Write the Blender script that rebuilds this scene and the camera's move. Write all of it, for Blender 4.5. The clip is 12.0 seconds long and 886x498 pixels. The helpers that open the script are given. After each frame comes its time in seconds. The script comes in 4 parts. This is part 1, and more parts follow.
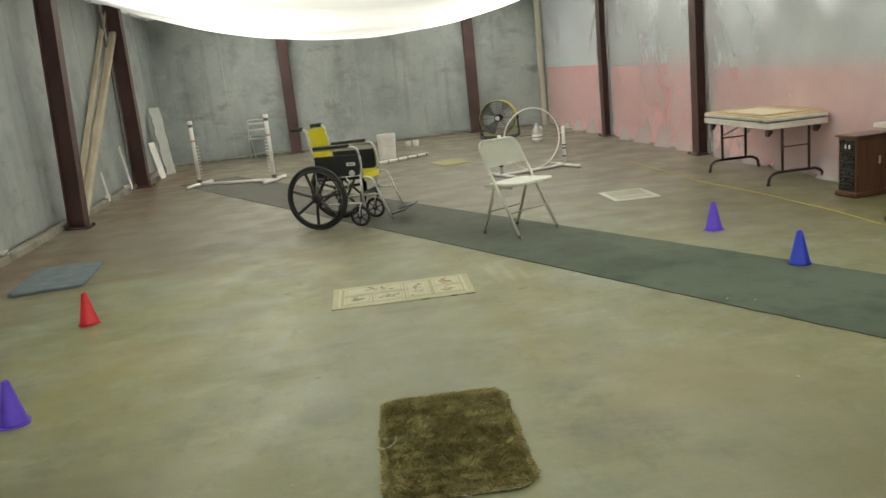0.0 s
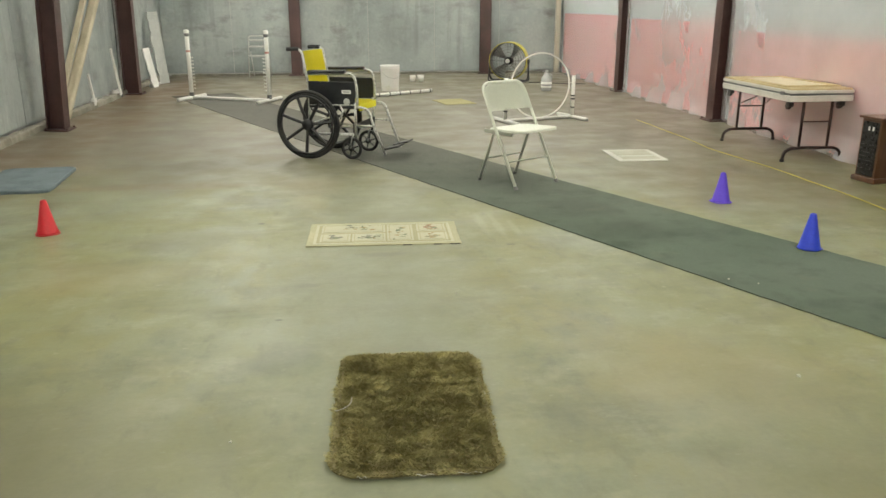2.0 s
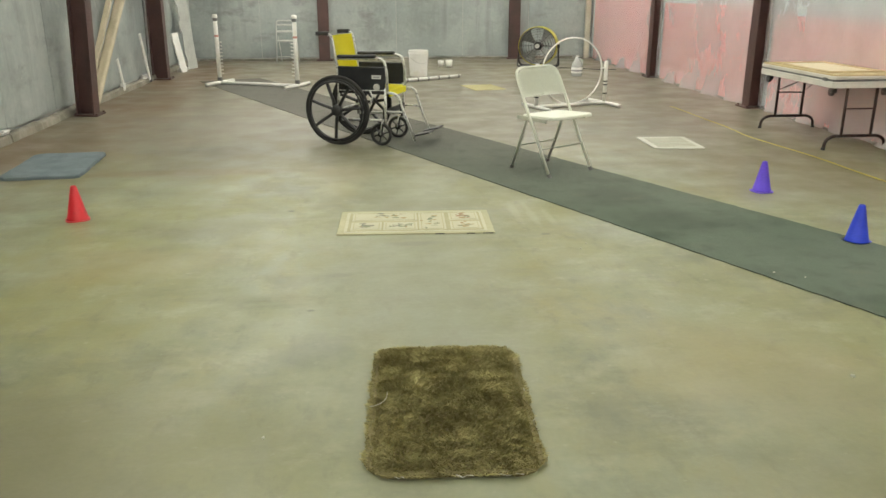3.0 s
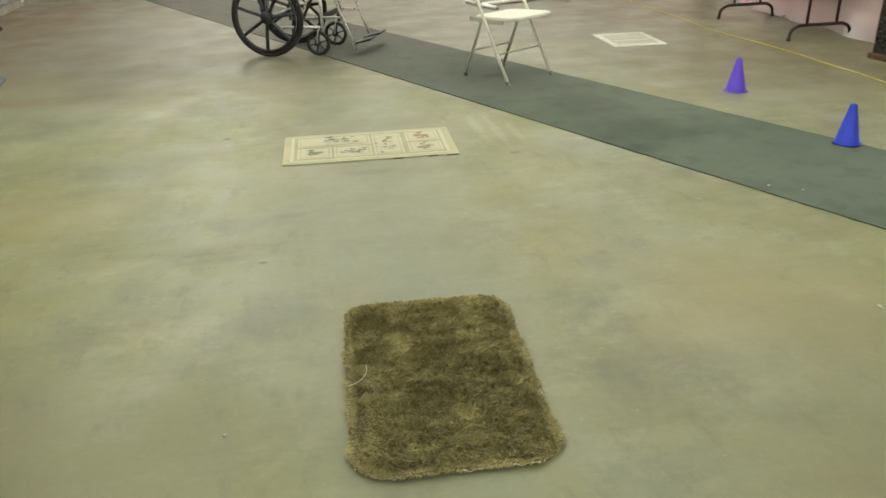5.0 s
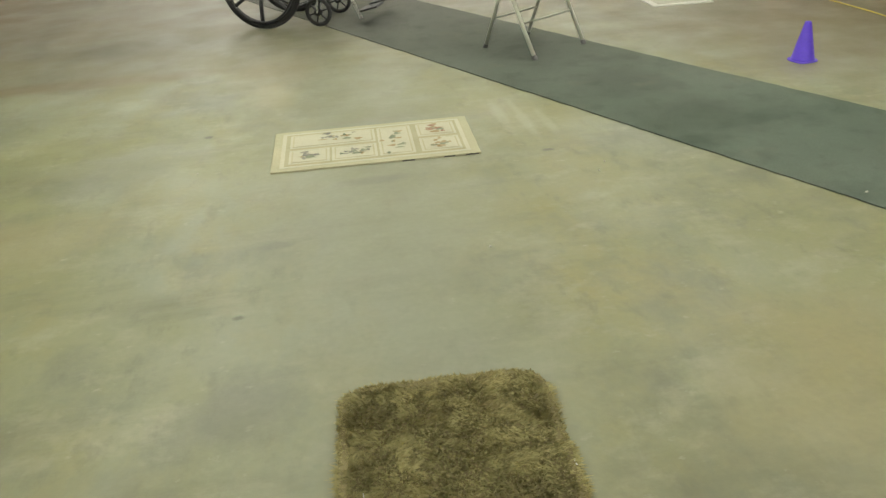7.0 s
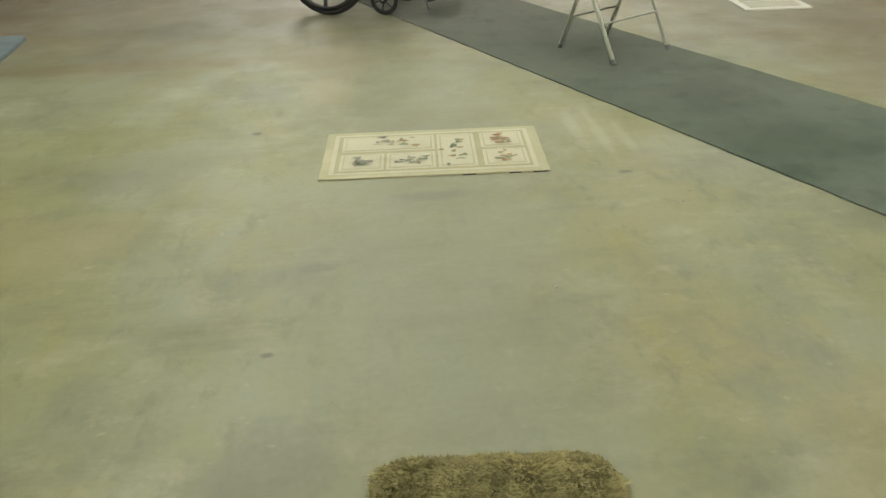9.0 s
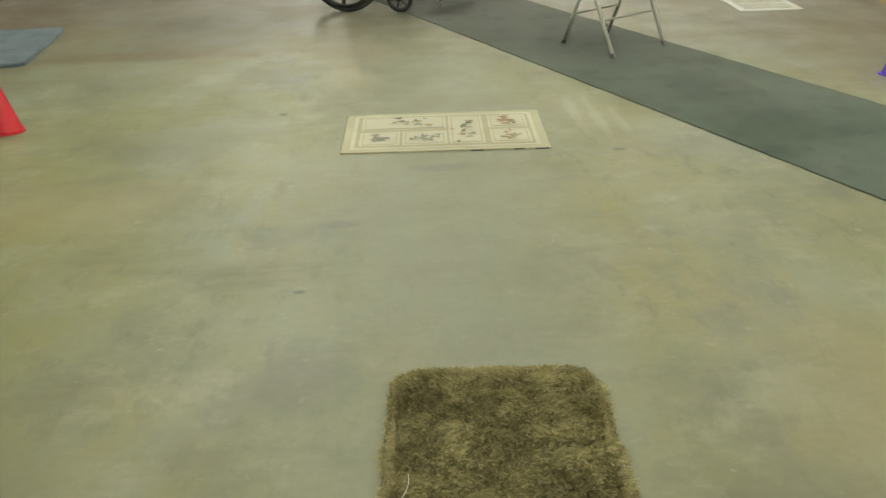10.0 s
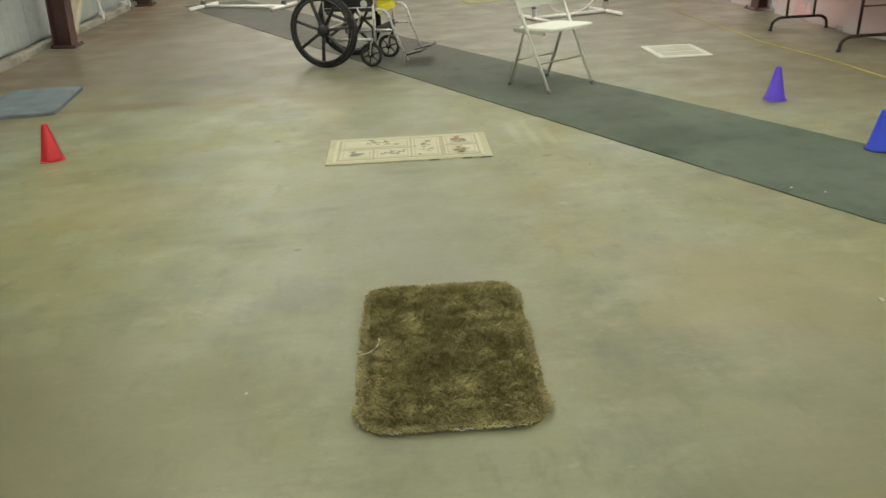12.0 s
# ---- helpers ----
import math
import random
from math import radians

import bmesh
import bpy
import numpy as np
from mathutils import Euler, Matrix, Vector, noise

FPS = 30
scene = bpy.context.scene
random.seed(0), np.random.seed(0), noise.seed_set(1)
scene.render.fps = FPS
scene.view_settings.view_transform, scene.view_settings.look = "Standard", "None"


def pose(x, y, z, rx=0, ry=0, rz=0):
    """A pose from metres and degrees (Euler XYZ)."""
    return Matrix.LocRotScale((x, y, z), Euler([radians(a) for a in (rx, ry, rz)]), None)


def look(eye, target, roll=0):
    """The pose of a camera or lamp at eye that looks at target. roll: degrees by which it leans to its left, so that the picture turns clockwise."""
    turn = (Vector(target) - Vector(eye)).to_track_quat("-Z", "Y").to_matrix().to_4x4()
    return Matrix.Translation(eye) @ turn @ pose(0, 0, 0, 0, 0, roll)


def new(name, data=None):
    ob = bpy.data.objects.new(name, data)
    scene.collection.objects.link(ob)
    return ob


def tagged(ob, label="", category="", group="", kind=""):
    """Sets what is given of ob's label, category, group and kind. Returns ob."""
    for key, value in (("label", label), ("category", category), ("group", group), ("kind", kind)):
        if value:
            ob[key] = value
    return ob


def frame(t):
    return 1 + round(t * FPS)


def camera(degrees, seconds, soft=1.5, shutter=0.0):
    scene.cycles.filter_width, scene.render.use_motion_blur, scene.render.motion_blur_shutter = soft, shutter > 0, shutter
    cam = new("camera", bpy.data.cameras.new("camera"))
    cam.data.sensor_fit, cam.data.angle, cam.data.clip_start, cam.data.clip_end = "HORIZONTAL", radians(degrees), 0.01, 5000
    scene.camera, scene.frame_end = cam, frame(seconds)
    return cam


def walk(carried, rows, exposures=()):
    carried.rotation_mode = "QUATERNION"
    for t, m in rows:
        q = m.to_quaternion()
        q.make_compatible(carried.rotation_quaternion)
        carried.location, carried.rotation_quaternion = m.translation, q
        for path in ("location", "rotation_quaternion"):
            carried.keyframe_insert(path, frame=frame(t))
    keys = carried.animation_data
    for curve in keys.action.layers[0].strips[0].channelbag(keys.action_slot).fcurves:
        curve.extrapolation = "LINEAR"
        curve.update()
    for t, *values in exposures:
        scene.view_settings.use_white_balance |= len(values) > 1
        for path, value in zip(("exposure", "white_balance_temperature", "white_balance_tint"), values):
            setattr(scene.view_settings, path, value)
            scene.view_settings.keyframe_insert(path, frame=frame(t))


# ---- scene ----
cam = camera(58.4, 12.0)
PATH = [
    (0, (0.13, 0.139, 1.324), (0.373, 2.074, 0.881), -6.0),
    (0.5, (0.029, 0.239, 1.306), (0.295, 2.158, 0.81), -4.5),
    (1, (0.005, 0.307, 1.302), (0.311, 2.205, 0.753), -2.8),
    (1.5, (0.109, 0.381, 1.291), (0.405, 2.273, 0.716), -0.8),
    (2, (0.219, 0.446, 1.277), (0.464, 2.342, 0.688), 0.0),
    (2.5, (0.251, 0.496, 1.273), (0.425, 2.395, 0.668), -0.0),
    (3, (0.183, 0.546, 1.265), (0.366, 2.438, 0.643), -0.1),
    (3.5, (0.072, 0.636, 1.267), (0.33, 2.508, 0.612), -0.9),
    (3.7, (0.045, 0.677, 1.261), (0.342, 2.534, 0.58), -0.9),
    (5.3, (0.175, 1.037, 1.238), (0.49, 2.806, 0.36), -1.6),
    (5.5, (0.218, 1.065, 1.231), (0.507, 2.834, 0.343), -2.1),
    (6, (0.2, 1.26, 1.244), (0.496, 3.025, 0.351), -2.5),
    (6.5, (0.196, 1.457, 1.222), (0.501, 3.201, 0.292), -3.2),
    (7, (0.242, 1.65, 1.226), (0.497, 3.388, 0.269), -3.6),
    (7.2, (0.287, 1.706, 1.247), (0.503, 3.45, 0.291), -3.3),
    (8.8, (0.266, 2.011, 1.241), (0.422, 3.733, 0.236), -2.4),
    (9, (0.273, 1.979, 1.211), (0.392, 3.716, 0.226), -2.0),
    (9.5, (0.288, 1.827, 1.208), (0.359, 3.57, 0.229), -1.6),
    (10, (0.235, 1.643, 1.217), (0.338, 3.391, 0.25), -1.5),
    (10.5, (0.199, 1.442, 1.222), (0.317, 3.2, 0.275), -1.5),
    (11, (0.239, 1.225, 1.223), (0.339, 3.012, 0.332), -1.4),
    (11.5, (0.261, 0.997, 1.218), (0.412, 2.802, 0.371), -1.3),
    (12, (0.245, 0.763, 1.227), (0.405, 2.585, 0.418), -2.6),
]
EXPOSURES = [(0.0, -0.32), (0.5, -0.26), (1.0, -0.02), (1.5, 0.08), (2.0, 0.12), (3.0, 0.15), (6.0, 0.13), (9.0, 0.0), (12.0, -0.03)]
walk(cam, [(t, look(eye, target, roll)) for t, eye, target, roll in PATH], EXPOSURES)

# ---- light ----
world = bpy.data.worlds.new("world")
scene.world = world
world.use_nodes = True
world.node_tree.nodes["Background"].inputs[0].default_value = (0.02, 0.02, 0.022, 1)
world.node_tree.nodes["Background"].inputs[1].default_value = 0.3
LAMP_WATTS = 118.0
for ly, share in ((-2.5, 0.55), (1.5, 0.9), (5.5, 1.05), (9.5, 1.15), (13.8, 1.55)):
    for lx in (-0.9, 2.7):
        tube_light = bpy.data.lights.new("tube_light", "AREA")
        tube_light.shape, tube_light.size, tube_light.size_y = "RECTANGLE", 0.5, 2.4
        tube_light.energy, tube_light.color = LAMP_WATTS * share, (1.0, 0.985, 0.8)
        new("tube_light", tube_light).matrix_world = pose(lx, ly, 3.25)


# ---- materials ----
def node(nt, kind, **values):
    n = nt.nodes.new(kind)
    for key, value in values.items():
        n.inputs[key].default_value = value
    return n


def rgba(c):
    return (c[0], c[1], c[2], 1.0)


def noise_mask(nt, coord, scale, low, high, detail=4.0, stretch=None, rough=0.55):
    """A 0-1 mask from noise at a size in 1/metres."""
    if stretch:
        mp = nt.nodes.new("ShaderNodeMapping")
        mp.inputs["Scale"].default_value = stretch
        nt.links.new(coord, mp.inputs["Vector"])
        coord = mp.outputs["Vector"]
    n = node(nt, "ShaderNodeTexNoise", Scale=scale, Detail=detail, Roughness=rough)
    nt.links.new(coord, n.inputs["Vector"])
    r = nt.nodes.new("ShaderNodeMapRange")
    r.inputs["From Min"].default_value, r.inputs["From Max"].default_value = low, high
    nt.links.new(n.outputs["Fac"], r.inputs["Value"])
    return r.outputs["Result"]


def blend(nt, fac, a, b):
    m = nt.nodes.new("ShaderNodeMix")
    m.data_type = "RGBA"
    for socket, value in ((m.inputs[0], fac), (m.inputs[6], a), (m.inputs[7], b)):
        if isinstance(value, (int, float)):
            socket.default_value = value
        elif isinstance(value, tuple):
            socket.default_value = rgba(value)
        else:
            nt.links.new(value, socket)
    return m.outputs[2]


def start(name, rough=0.6, metal=0.0):
    m = bpy.data.materials.new(name)
    m.use_nodes = True
    nt = m.node_tree
    b = nt.nodes["Principled BSDF"]
    b.inputs["Roughness"].default_value, b.inputs["Metallic"].default_value = rough, metal
    geo = nt.nodes.new("ShaderNodeNewGeometry")
    return m, nt, b, geo.outputs["Position"]


def bump(nt, b, height, strength, distance):
    u = node(nt, "ShaderNodeBump", Strength=strength, Distance=distance)
    nt.links.new(height, u.inputs["Height"])
    nt.links.new(u.outputs["Normal"], b.inputs["Normal"])


def surface(name, c1, c2, scale=4.0, rough=0.6, metal=0.0, fine=60.0, relief=0.15, dirt=None, stretch=None, vary=0.0):
    """Two-scale surface: broad colour change, fine grain in colour and relief, optional dirt patches."""
    m, nt, b, pos = start(name, rough, metal)
    col = blend(nt, noise_mask(nt, pos, scale, 0.35, 0.65, stretch=stretch), c1, c2)
    grain = noise_mask(nt, pos, fine, 0.3, 0.7, 6.0, stretch)
    col = blend(nt, grain, col, blend(nt, 0.12, col, (0.0, 0.0, 0.0)))
    if dirt:
        col = blend(nt, noise_mask(nt, pos, scale * 0.6, 0.58, 0.72, 6.0, stretch), col, dirt)
    if vary:
        info = nt.nodes.new("ShaderNodeObjectInfo")
        hsv = nt.nodes.new("ShaderNodeHueSaturation")
        r = nt.nodes.new("ShaderNodeMapRange")
        r.inputs["To Min"].default_value, r.inputs["To Max"].default_value = 1 - vary, 1 + vary
        nt.links.new(info.outputs["Random"], r.inputs["Value"])
        nt.links.new(r.outputs["Result"], hsv.inputs["Value"])
        nt.links.new(col, hsv.inputs["Color"])
        col = hsv.outputs["Color"]
    nt.links.new(col, b.inputs["Base Color"])
    rr = nt.nodes.new("ShaderNodeMapRange")
    rr.inputs["To Min"].default_value, rr.inputs["To Max"].default_value = max(0.03, rough - 0.1), min(1.0, rough + 0.1)
    nt.links.new(grain, rr.inputs["Value"])
    nt.links.new(rr.outputs["Result"], b.inputs["Roughness"])
    if relief:
        bump(nt, b, grain, relief, 0.004)
    return m


def colour_patch(nt, pos, col, x, y, rx, ry, colour, amount):
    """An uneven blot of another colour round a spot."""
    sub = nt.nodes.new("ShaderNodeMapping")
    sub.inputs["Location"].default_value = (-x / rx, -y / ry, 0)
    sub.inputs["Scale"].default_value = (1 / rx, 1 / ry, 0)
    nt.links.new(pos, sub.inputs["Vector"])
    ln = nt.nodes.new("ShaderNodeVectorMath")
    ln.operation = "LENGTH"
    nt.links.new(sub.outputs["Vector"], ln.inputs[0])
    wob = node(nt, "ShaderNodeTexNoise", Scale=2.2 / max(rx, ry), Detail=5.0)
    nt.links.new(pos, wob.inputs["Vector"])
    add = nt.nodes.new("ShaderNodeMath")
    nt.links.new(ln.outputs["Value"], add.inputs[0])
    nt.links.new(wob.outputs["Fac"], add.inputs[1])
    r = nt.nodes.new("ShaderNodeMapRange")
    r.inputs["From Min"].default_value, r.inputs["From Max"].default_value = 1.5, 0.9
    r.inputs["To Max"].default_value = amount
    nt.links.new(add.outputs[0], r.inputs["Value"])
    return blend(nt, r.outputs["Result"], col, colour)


def concrete_floor():
    m, nt, b, pos = start("concrete_floor", 0.5)
    col = blend(nt, noise_mask(nt, pos, 0.55, 0.42, 0.58, 8.0, (1.0, 0.8, 1.0), 0.62), (0.196, 0.2, 0.084), (0.204, 0.222, 0.142))
    col = blend(nt, noise_mask(nt, pos, 1.1, 0.48, 0.68, 9.0, (1.3, 0.8, 1), 0.66), col, (0.215, 0.198, 0.066))
    col = blend(nt, noise_mask(nt, pos, 1.3, 0.5, 0.7, 9.0, (1.1, 0.9, 1), 0.66), col, (0.122, 0.132, 0.078))
    col = blend(nt, noise_mask(nt, pos, 3.0, 0.52, 0.74, 9.0, (1.0, 1.4, 1), 0.7), col, (0.272, 0.272, 0.168))
    col = blend(nt, noise_mask(nt, pos, 2.2, 0.52, 0.7, 8.0, (0.55, 1.9, 1), 0.68), col, blend(nt, 0.6, col, (0.13, 0.128, 0.062)))
    col = blend(nt, noise_mask(nt, pos, 7.0, 0.55, 0.72, 7.0, (1.6, 0.8, 1), 0.65), col, blend(nt, 0.5, col, (0.11, 0.105, 0.055)))
    col = blend(nt, noise_mask(nt, pos, 16.0, 0.64, 0.74, 5.0, (1, 1.5, 1), 0.6), col, blend(nt, 0.45, col, (0.34, 0.34, 0.24)))
    sep = nt.nodes.new("ShaderNodeSeparateXYZ")
    nt.links.new(pos, sep.inputs[0])

    def mask(socket, a, c):
        r = nt.nodes.new("ShaderNodeMapRange")
        r.interpolation_type = "SMOOTHSTEP"
        r.inputs["From Min"].default_value, r.inputs["From Max"].default_value = a, c
        nt.links.new(socket, r.inputs["Value"])
        return r.outputs["Result"]

    # the far half is an older, browner pour; rust along the west wall
    col = blend(nt, mask(sep.outputs["Y"], 5.2, 8.2), col, blend(nt, 0.75, col, (0.168, 0.144, 0.116)))
    rust = nt.nodes.new("ShaderNodeMath")
    rust.operation = "MULTIPLY"
    nt.links.new(mask(sep.outputs["X"], -1.5, -2.6), rust.inputs[0])
    nt.links.new(noise_mask(nt, pos, 0.9, 0.36, 0.56), rust.inputs[1])
    col = blend(nt, rust.outputs[0], col, (0.155, 0.112, 0.066))

    for spec in FLOOR_PATCHES:
        col = colour_patch(nt, pos, col, *spec)
    fine = noise_mask(nt, pos, 45.0, 0.3, 0.7, 8.0)
    col = blend(nt, fine, col, blend(nt, 0.1, col, (0.05, 0.05, 0.03)))
    nt.links.new(col, b.inputs["Base Color"])
    rr = nt.nodes.new("ShaderNodeMapRange")
    rr.inputs["To Min"].default_value, rr.inputs["To Max"].default_value = 0.33, 0.52
    nt.links.new(noise_mask(nt, pos, 2.5, 0.35, 0.65, 6.0), rr.inputs["Value"])
    nt.links.new(rr.outputs["Result"], b.inputs["Roughness"])
    bump(nt, b, fine, 0.08, 0.003)
    return m


DARK, PALE = (0.066, 0.059, 0.035), (0.36, 0.35, 0.24)
# stains, smears and scuffs, with broader paler and darker areas
FLOOR_PATCHES = [
    (3.3, 6.0, 1.3, 1.4, (0.15, 0.132, 0.086), 0.75),
    # long paler, greyer strip down the middle
    (0.38, 4.4, 0.55, 3.0, (0.238, 0.246, 0.178), 0.5),
    (-2.4, 13.2, 0.8, 2.2, (0.15, 0.098, 0.055), 0.65), (-2.3, 9.9, 0.45, 1.1, (0.16, 0.105, 0.055), 0.5), (-1.9, 7.9, 1.0, 0.25, (0.13, 0.115, 0.07), 0.5),
    (-0.07, 3.63, 0.022, 0.014, DARK, 0.6), (1.137, 4.6, 0.035, 0.02, DARK, 0.7), (-0.28, 5.216, 0.028, 0.024, DARK, 0.8),
    (0.03, 4.05, 0.09, 0.035, (0.158, 0.158, 0.11), 0.7), (1.05, 5.04, 0.035, 0.3, PALE, 0.35), (1.14, 5.0, 0.03, 0.32, PALE, 0.4), (1.23, 4.94, 0.03, 0.24, PALE, 0.3), (1.12, 5.05, 0.16, 0.3, PALE, 0.3), (0.0, 5.75, 0.16, 0.3, (0.277, 0.251, 0.139), 0.6),
    (0.42, 4.5, 0.2, 0.05, (0.158, 0.158, 0.116), 0.6), (-0.05, 3.2, 0.18, 0.16, (0.132, 0.135, 0.101), 0.4),
    # the last of these is a darker olive patch before the wheelchair
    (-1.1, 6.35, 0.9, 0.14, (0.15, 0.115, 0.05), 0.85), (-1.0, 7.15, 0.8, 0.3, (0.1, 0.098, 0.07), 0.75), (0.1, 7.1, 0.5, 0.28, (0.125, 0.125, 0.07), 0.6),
    (0.0, 6.3, 0.35, 0.5, (0.277, 0.244, 0.168), 0.5), (-1.35, 2.5, 1.0, 0.7, (0.115, 0.11, 0.055), 0.75), (2.0, 2.35, 0.05, 0.05, PALE, 0.7),
    (1.5, 2.95, 0.55, 0.5, (0.25, 0.218, 0.098), 0.6), (1.75, 2.0, 1.15, 1.0, (0.142, 0.138, 0.06), 0.7), (-0.9, 2.3, 1.05, 1.0, (0.126, 0.122, 0.056), 0.7), (-0.9, 6.9, 1.0, 0.9, (0.125, 0.115, 0.068), 0.5), (-1.0, 4.3, 0.6, 0.3, (0.251, 0.224, 0.104), 0.5), (-0.6, 4.9, 0.35, 0.35, (0.191, 0.198, 0.148), 0.5),
]


def runner_carpet():
    """Flat grey-green carpet: trodden stains, brown dust towards the far end."""
    m, nt, b, pos = start("grey_carpet", 0.95)
    b.inputs["Specular IOR Level"].default_value = 0.2
    col = blend(nt, noise_mask(nt, pos, 1.2, 0.38, 0.62, 5.0), (0.112, 0.144, 0.108), (0.142, 0.175, 0.136))
    col = blend(nt, noise_mask(nt, pos, 1.6, 0.56, 0.7, 6.0), col, (0.08, 0.107, 0.08))
    for spec in ((1.85, 4.75, 0.4, 0.35, (0.075, 0.096, 0.07), 0.6), (1.75, 5.35, 0.3, 0.35, (0.08, 0.1, 0.076), 0.5)):
        col = colour_patch(nt, pos, col, *spec)
    sep = nt.nodes.new("ShaderNodeSeparateXYZ")
    nt.links.new(pos, sep.inputs[0])
    r = nt.nodes.new("ShaderNodeMapRange")
    r.inputs["From Min"].default_value, r.inputs["From Max"].default_value = 4.6, 8.5
    r.inputs["To Max"].default_value = 0.8
    nt.links.new(sep.outputs["Y"], r.inputs["Value"])
    col = blend(nt, r.outputs["Result"], col, (0.172, 0.156, 0.142))
    col = blend(nt, noise_mask(nt, pos, 7.0, 0.52, 0.7, 7.0), col, blend(nt, 0.45, col, (0.075, 0.1, 0.07)))
    col = blend(nt, noise_mask(nt, pos, 4.0, 0.58, 0.74, 7.0), col, blend(nt, 0.4, col, (0.19, 0.18, 0.13)))
    weave = noise_mask(nt, pos, 260.0, 0.3, 0.7, 4.0)
    col = blend(nt, weave, col, blend(nt, 0.3, col, (0.02, 0.022, 0.02)))
    nt.links.new(col, b.inputs["Base Color"])
    bump(nt, b, weave, 0.6, 0.004)
    return m


def wall_sheet():
    """Grey-green sheet panels: broad mottling, dark smudges, a few soft leak streaks and pale scrapes."""
    m, nt, b, pos = start("grey_wall_sheet", 0.5)
    col = blend(nt, noise_mask(nt, pos, 0.8, 0.36, 0.64, 4.0), (0.290, 0.326, 0.317), (0.405, 0.436, 0.418))
    col = blend(nt, noise_mask(nt, pos, 1.5, 0.5, 0.72, 7.0, (1.0, 1.0, 0.7), 0.62), col, (0.207, 0.231, 0.222))
    col = blend(nt, noise_mask(nt, pos, 2.6, 0.56, 0.78, 8.0, (0.7, 0.7, 1.5), 0.65), col, (0.176, 0.180, 0.167))
    streak = nt.nodes.new("ShaderNodeMath")
    streak.operation = "MULTIPLY"
    nt.links.new(noise_mask(nt, pos, 4.0, 0.55, 0.75, 4.0, (1.4, 1.4, 0.1)), streak.inputs[0])
    nt.links.new(noise_mask(nt, pos, 0.9, 0.42, 0.62, 3.0), streak.inputs[1])
    col = blend(nt, streak.outputs[0], col, (0.194, 0.209, 0.198))
    pale = nt.nodes.new("ShaderNodeMath")
    pale.operation = "MULTIPLY"
    nt.links.new(noise_mask(nt, pos, 6.0, 0.55, 0.75, 8.0, (0.8, 0.8, 1.0)), pale.inputs[0])
    pale.inputs[1].default_value = 0.45
    col = blend(nt, pale.outputs[0], col, (0.493, 0.510, 0.484))
    info = nt.nodes.new("ShaderNodeObjectInfo")
    r = nt.nodes.new("ShaderNodeMapRange")
    r.inputs["To Max"].default_value = 0.3
    nt.links.new(info.outputs["Random"], r.inputs["Value"])
    col = blend(nt, r.outputs["Result"], col, (0.246, 0.273, 0.264))
    fine = noise_mask(nt, pos, 22.0, 0.3, 0.7, 6.0)
    col = blend(nt, fine, col, blend(nt, 0.1, col, (0.05, 0.05, 0.05)))
    nt.links.new(col, b.inputs["Base Color"])
    bump(nt, b, noise_mask(nt, pos, 4.0, 0.3, 0.7, 6.0), 0.3, 0.02)
    return m


def film_material(name, tint, clear, rough, gloss=0.1):
    m = bpy.data.materials.new(name)
    m.use_nodes = True
    nt = m.node_tree
    b = nt.nodes["Principled BSDF"]
    geo = nt.nodes.new("ShaderNodeNewGeometry")
    col = blend(nt, noise_mask(nt, geo.outputs["Position"], 1.5, 0.35, 0.65), tint, tuple(0.88 * c for c in tint))
    nt.links.new(col, b.inputs["Base Color"])
    b.inputs["Roughness"].default_value = rough
    b.inputs["Specular IOR Level"].default_value = 0.6
    bump(nt, b, noise_mask(nt, geo.outputs["Position"], 6.0, 0.3, 0.7, 4.0), 0.15, 0.02)
    tr = nt.nodes.new("ShaderNodeBsdfTransparent")
    mix = node(nt, "ShaderNodeMixShader", Fac=clear)
    out = nt.nodes["Material Output"]
    nt.links.new(b.outputs[0], mix.inputs[1])
    nt.links.new(tr.outputs[0], mix.inputs[2])
    shine = node(nt, "ShaderNodeBsdfGlossy", Roughness=rough)
    shine.inputs["Color"].default_value = (1, 1, 1, 1)
    nt.links.new(b.inputs["Normal"].links[0].from_socket, shine.inputs["Normal"])
    both = node(nt, "ShaderNodeMixShader", Fac=gloss)
    nt.links.new(mix.outputs[0], both.inputs[1])
    nt.links.new(shine.outputs[0], both.inputs[2])
    nt.links.new(both.outputs[0], out.inputs["Surface"])
    return m


def ceiling_cloth():
    m, nt, b, pos = start("ceiling_cloth", 0.8)
    b.inputs["Base Color"].default_value = (0.86, 0.86, 0.87, 1)
    t = node(nt, "ShaderNodeBsdfTranslucent")
    col = blend(nt, noise_mask(nt, pos, 2.0, 0.35, 0.65, 5.0, (0.4, 2.0, 1)), (0.87, 0.865, 0.92), (0.78, 0.775, 0.845))
    nt.links.new(col, t.inputs["Color"])
    mix = node(nt, "ShaderNodeMixShader", Fac=0.6)
    nt.links.new(b.outputs[0], mix.inputs[1])
    nt.links.new(t.outputs[0], mix.inputs[2])
    nt.links.new(mix.outputs[0], nt.nodes["Material Output"].inputs["Surface"])
    return m


FLOOR = concrete_floor()
CLOTH = ceiling_cloth()
WALL = wall_sheet()
STRIP = surface("grey_panel_strip", (0.36, 0.37, 0.35), (0.45, 0.46, 0.43), 3, 0.6, 0, 40, 0.3)
PLAIN = surface("plain_grey_board", (0.4, 0.4, 0.38), (0.46, 0.46, 0.43), 1.5, 0.7)
CURB = surface("concrete_curb", (0.2, 0.19, 0.15), (0.32, 0.3, 0.245), 4, 0.8, 0, 50, 0.4, (0.17, 0.13, 0.09))
STEEL = surface("red_oxide_steel", (0.062, 0.029, 0.026), (0.092, 0.045, 0.039), 3, 0.5, 0, 70, 0.15, (0.05, 0.03, 0.025))
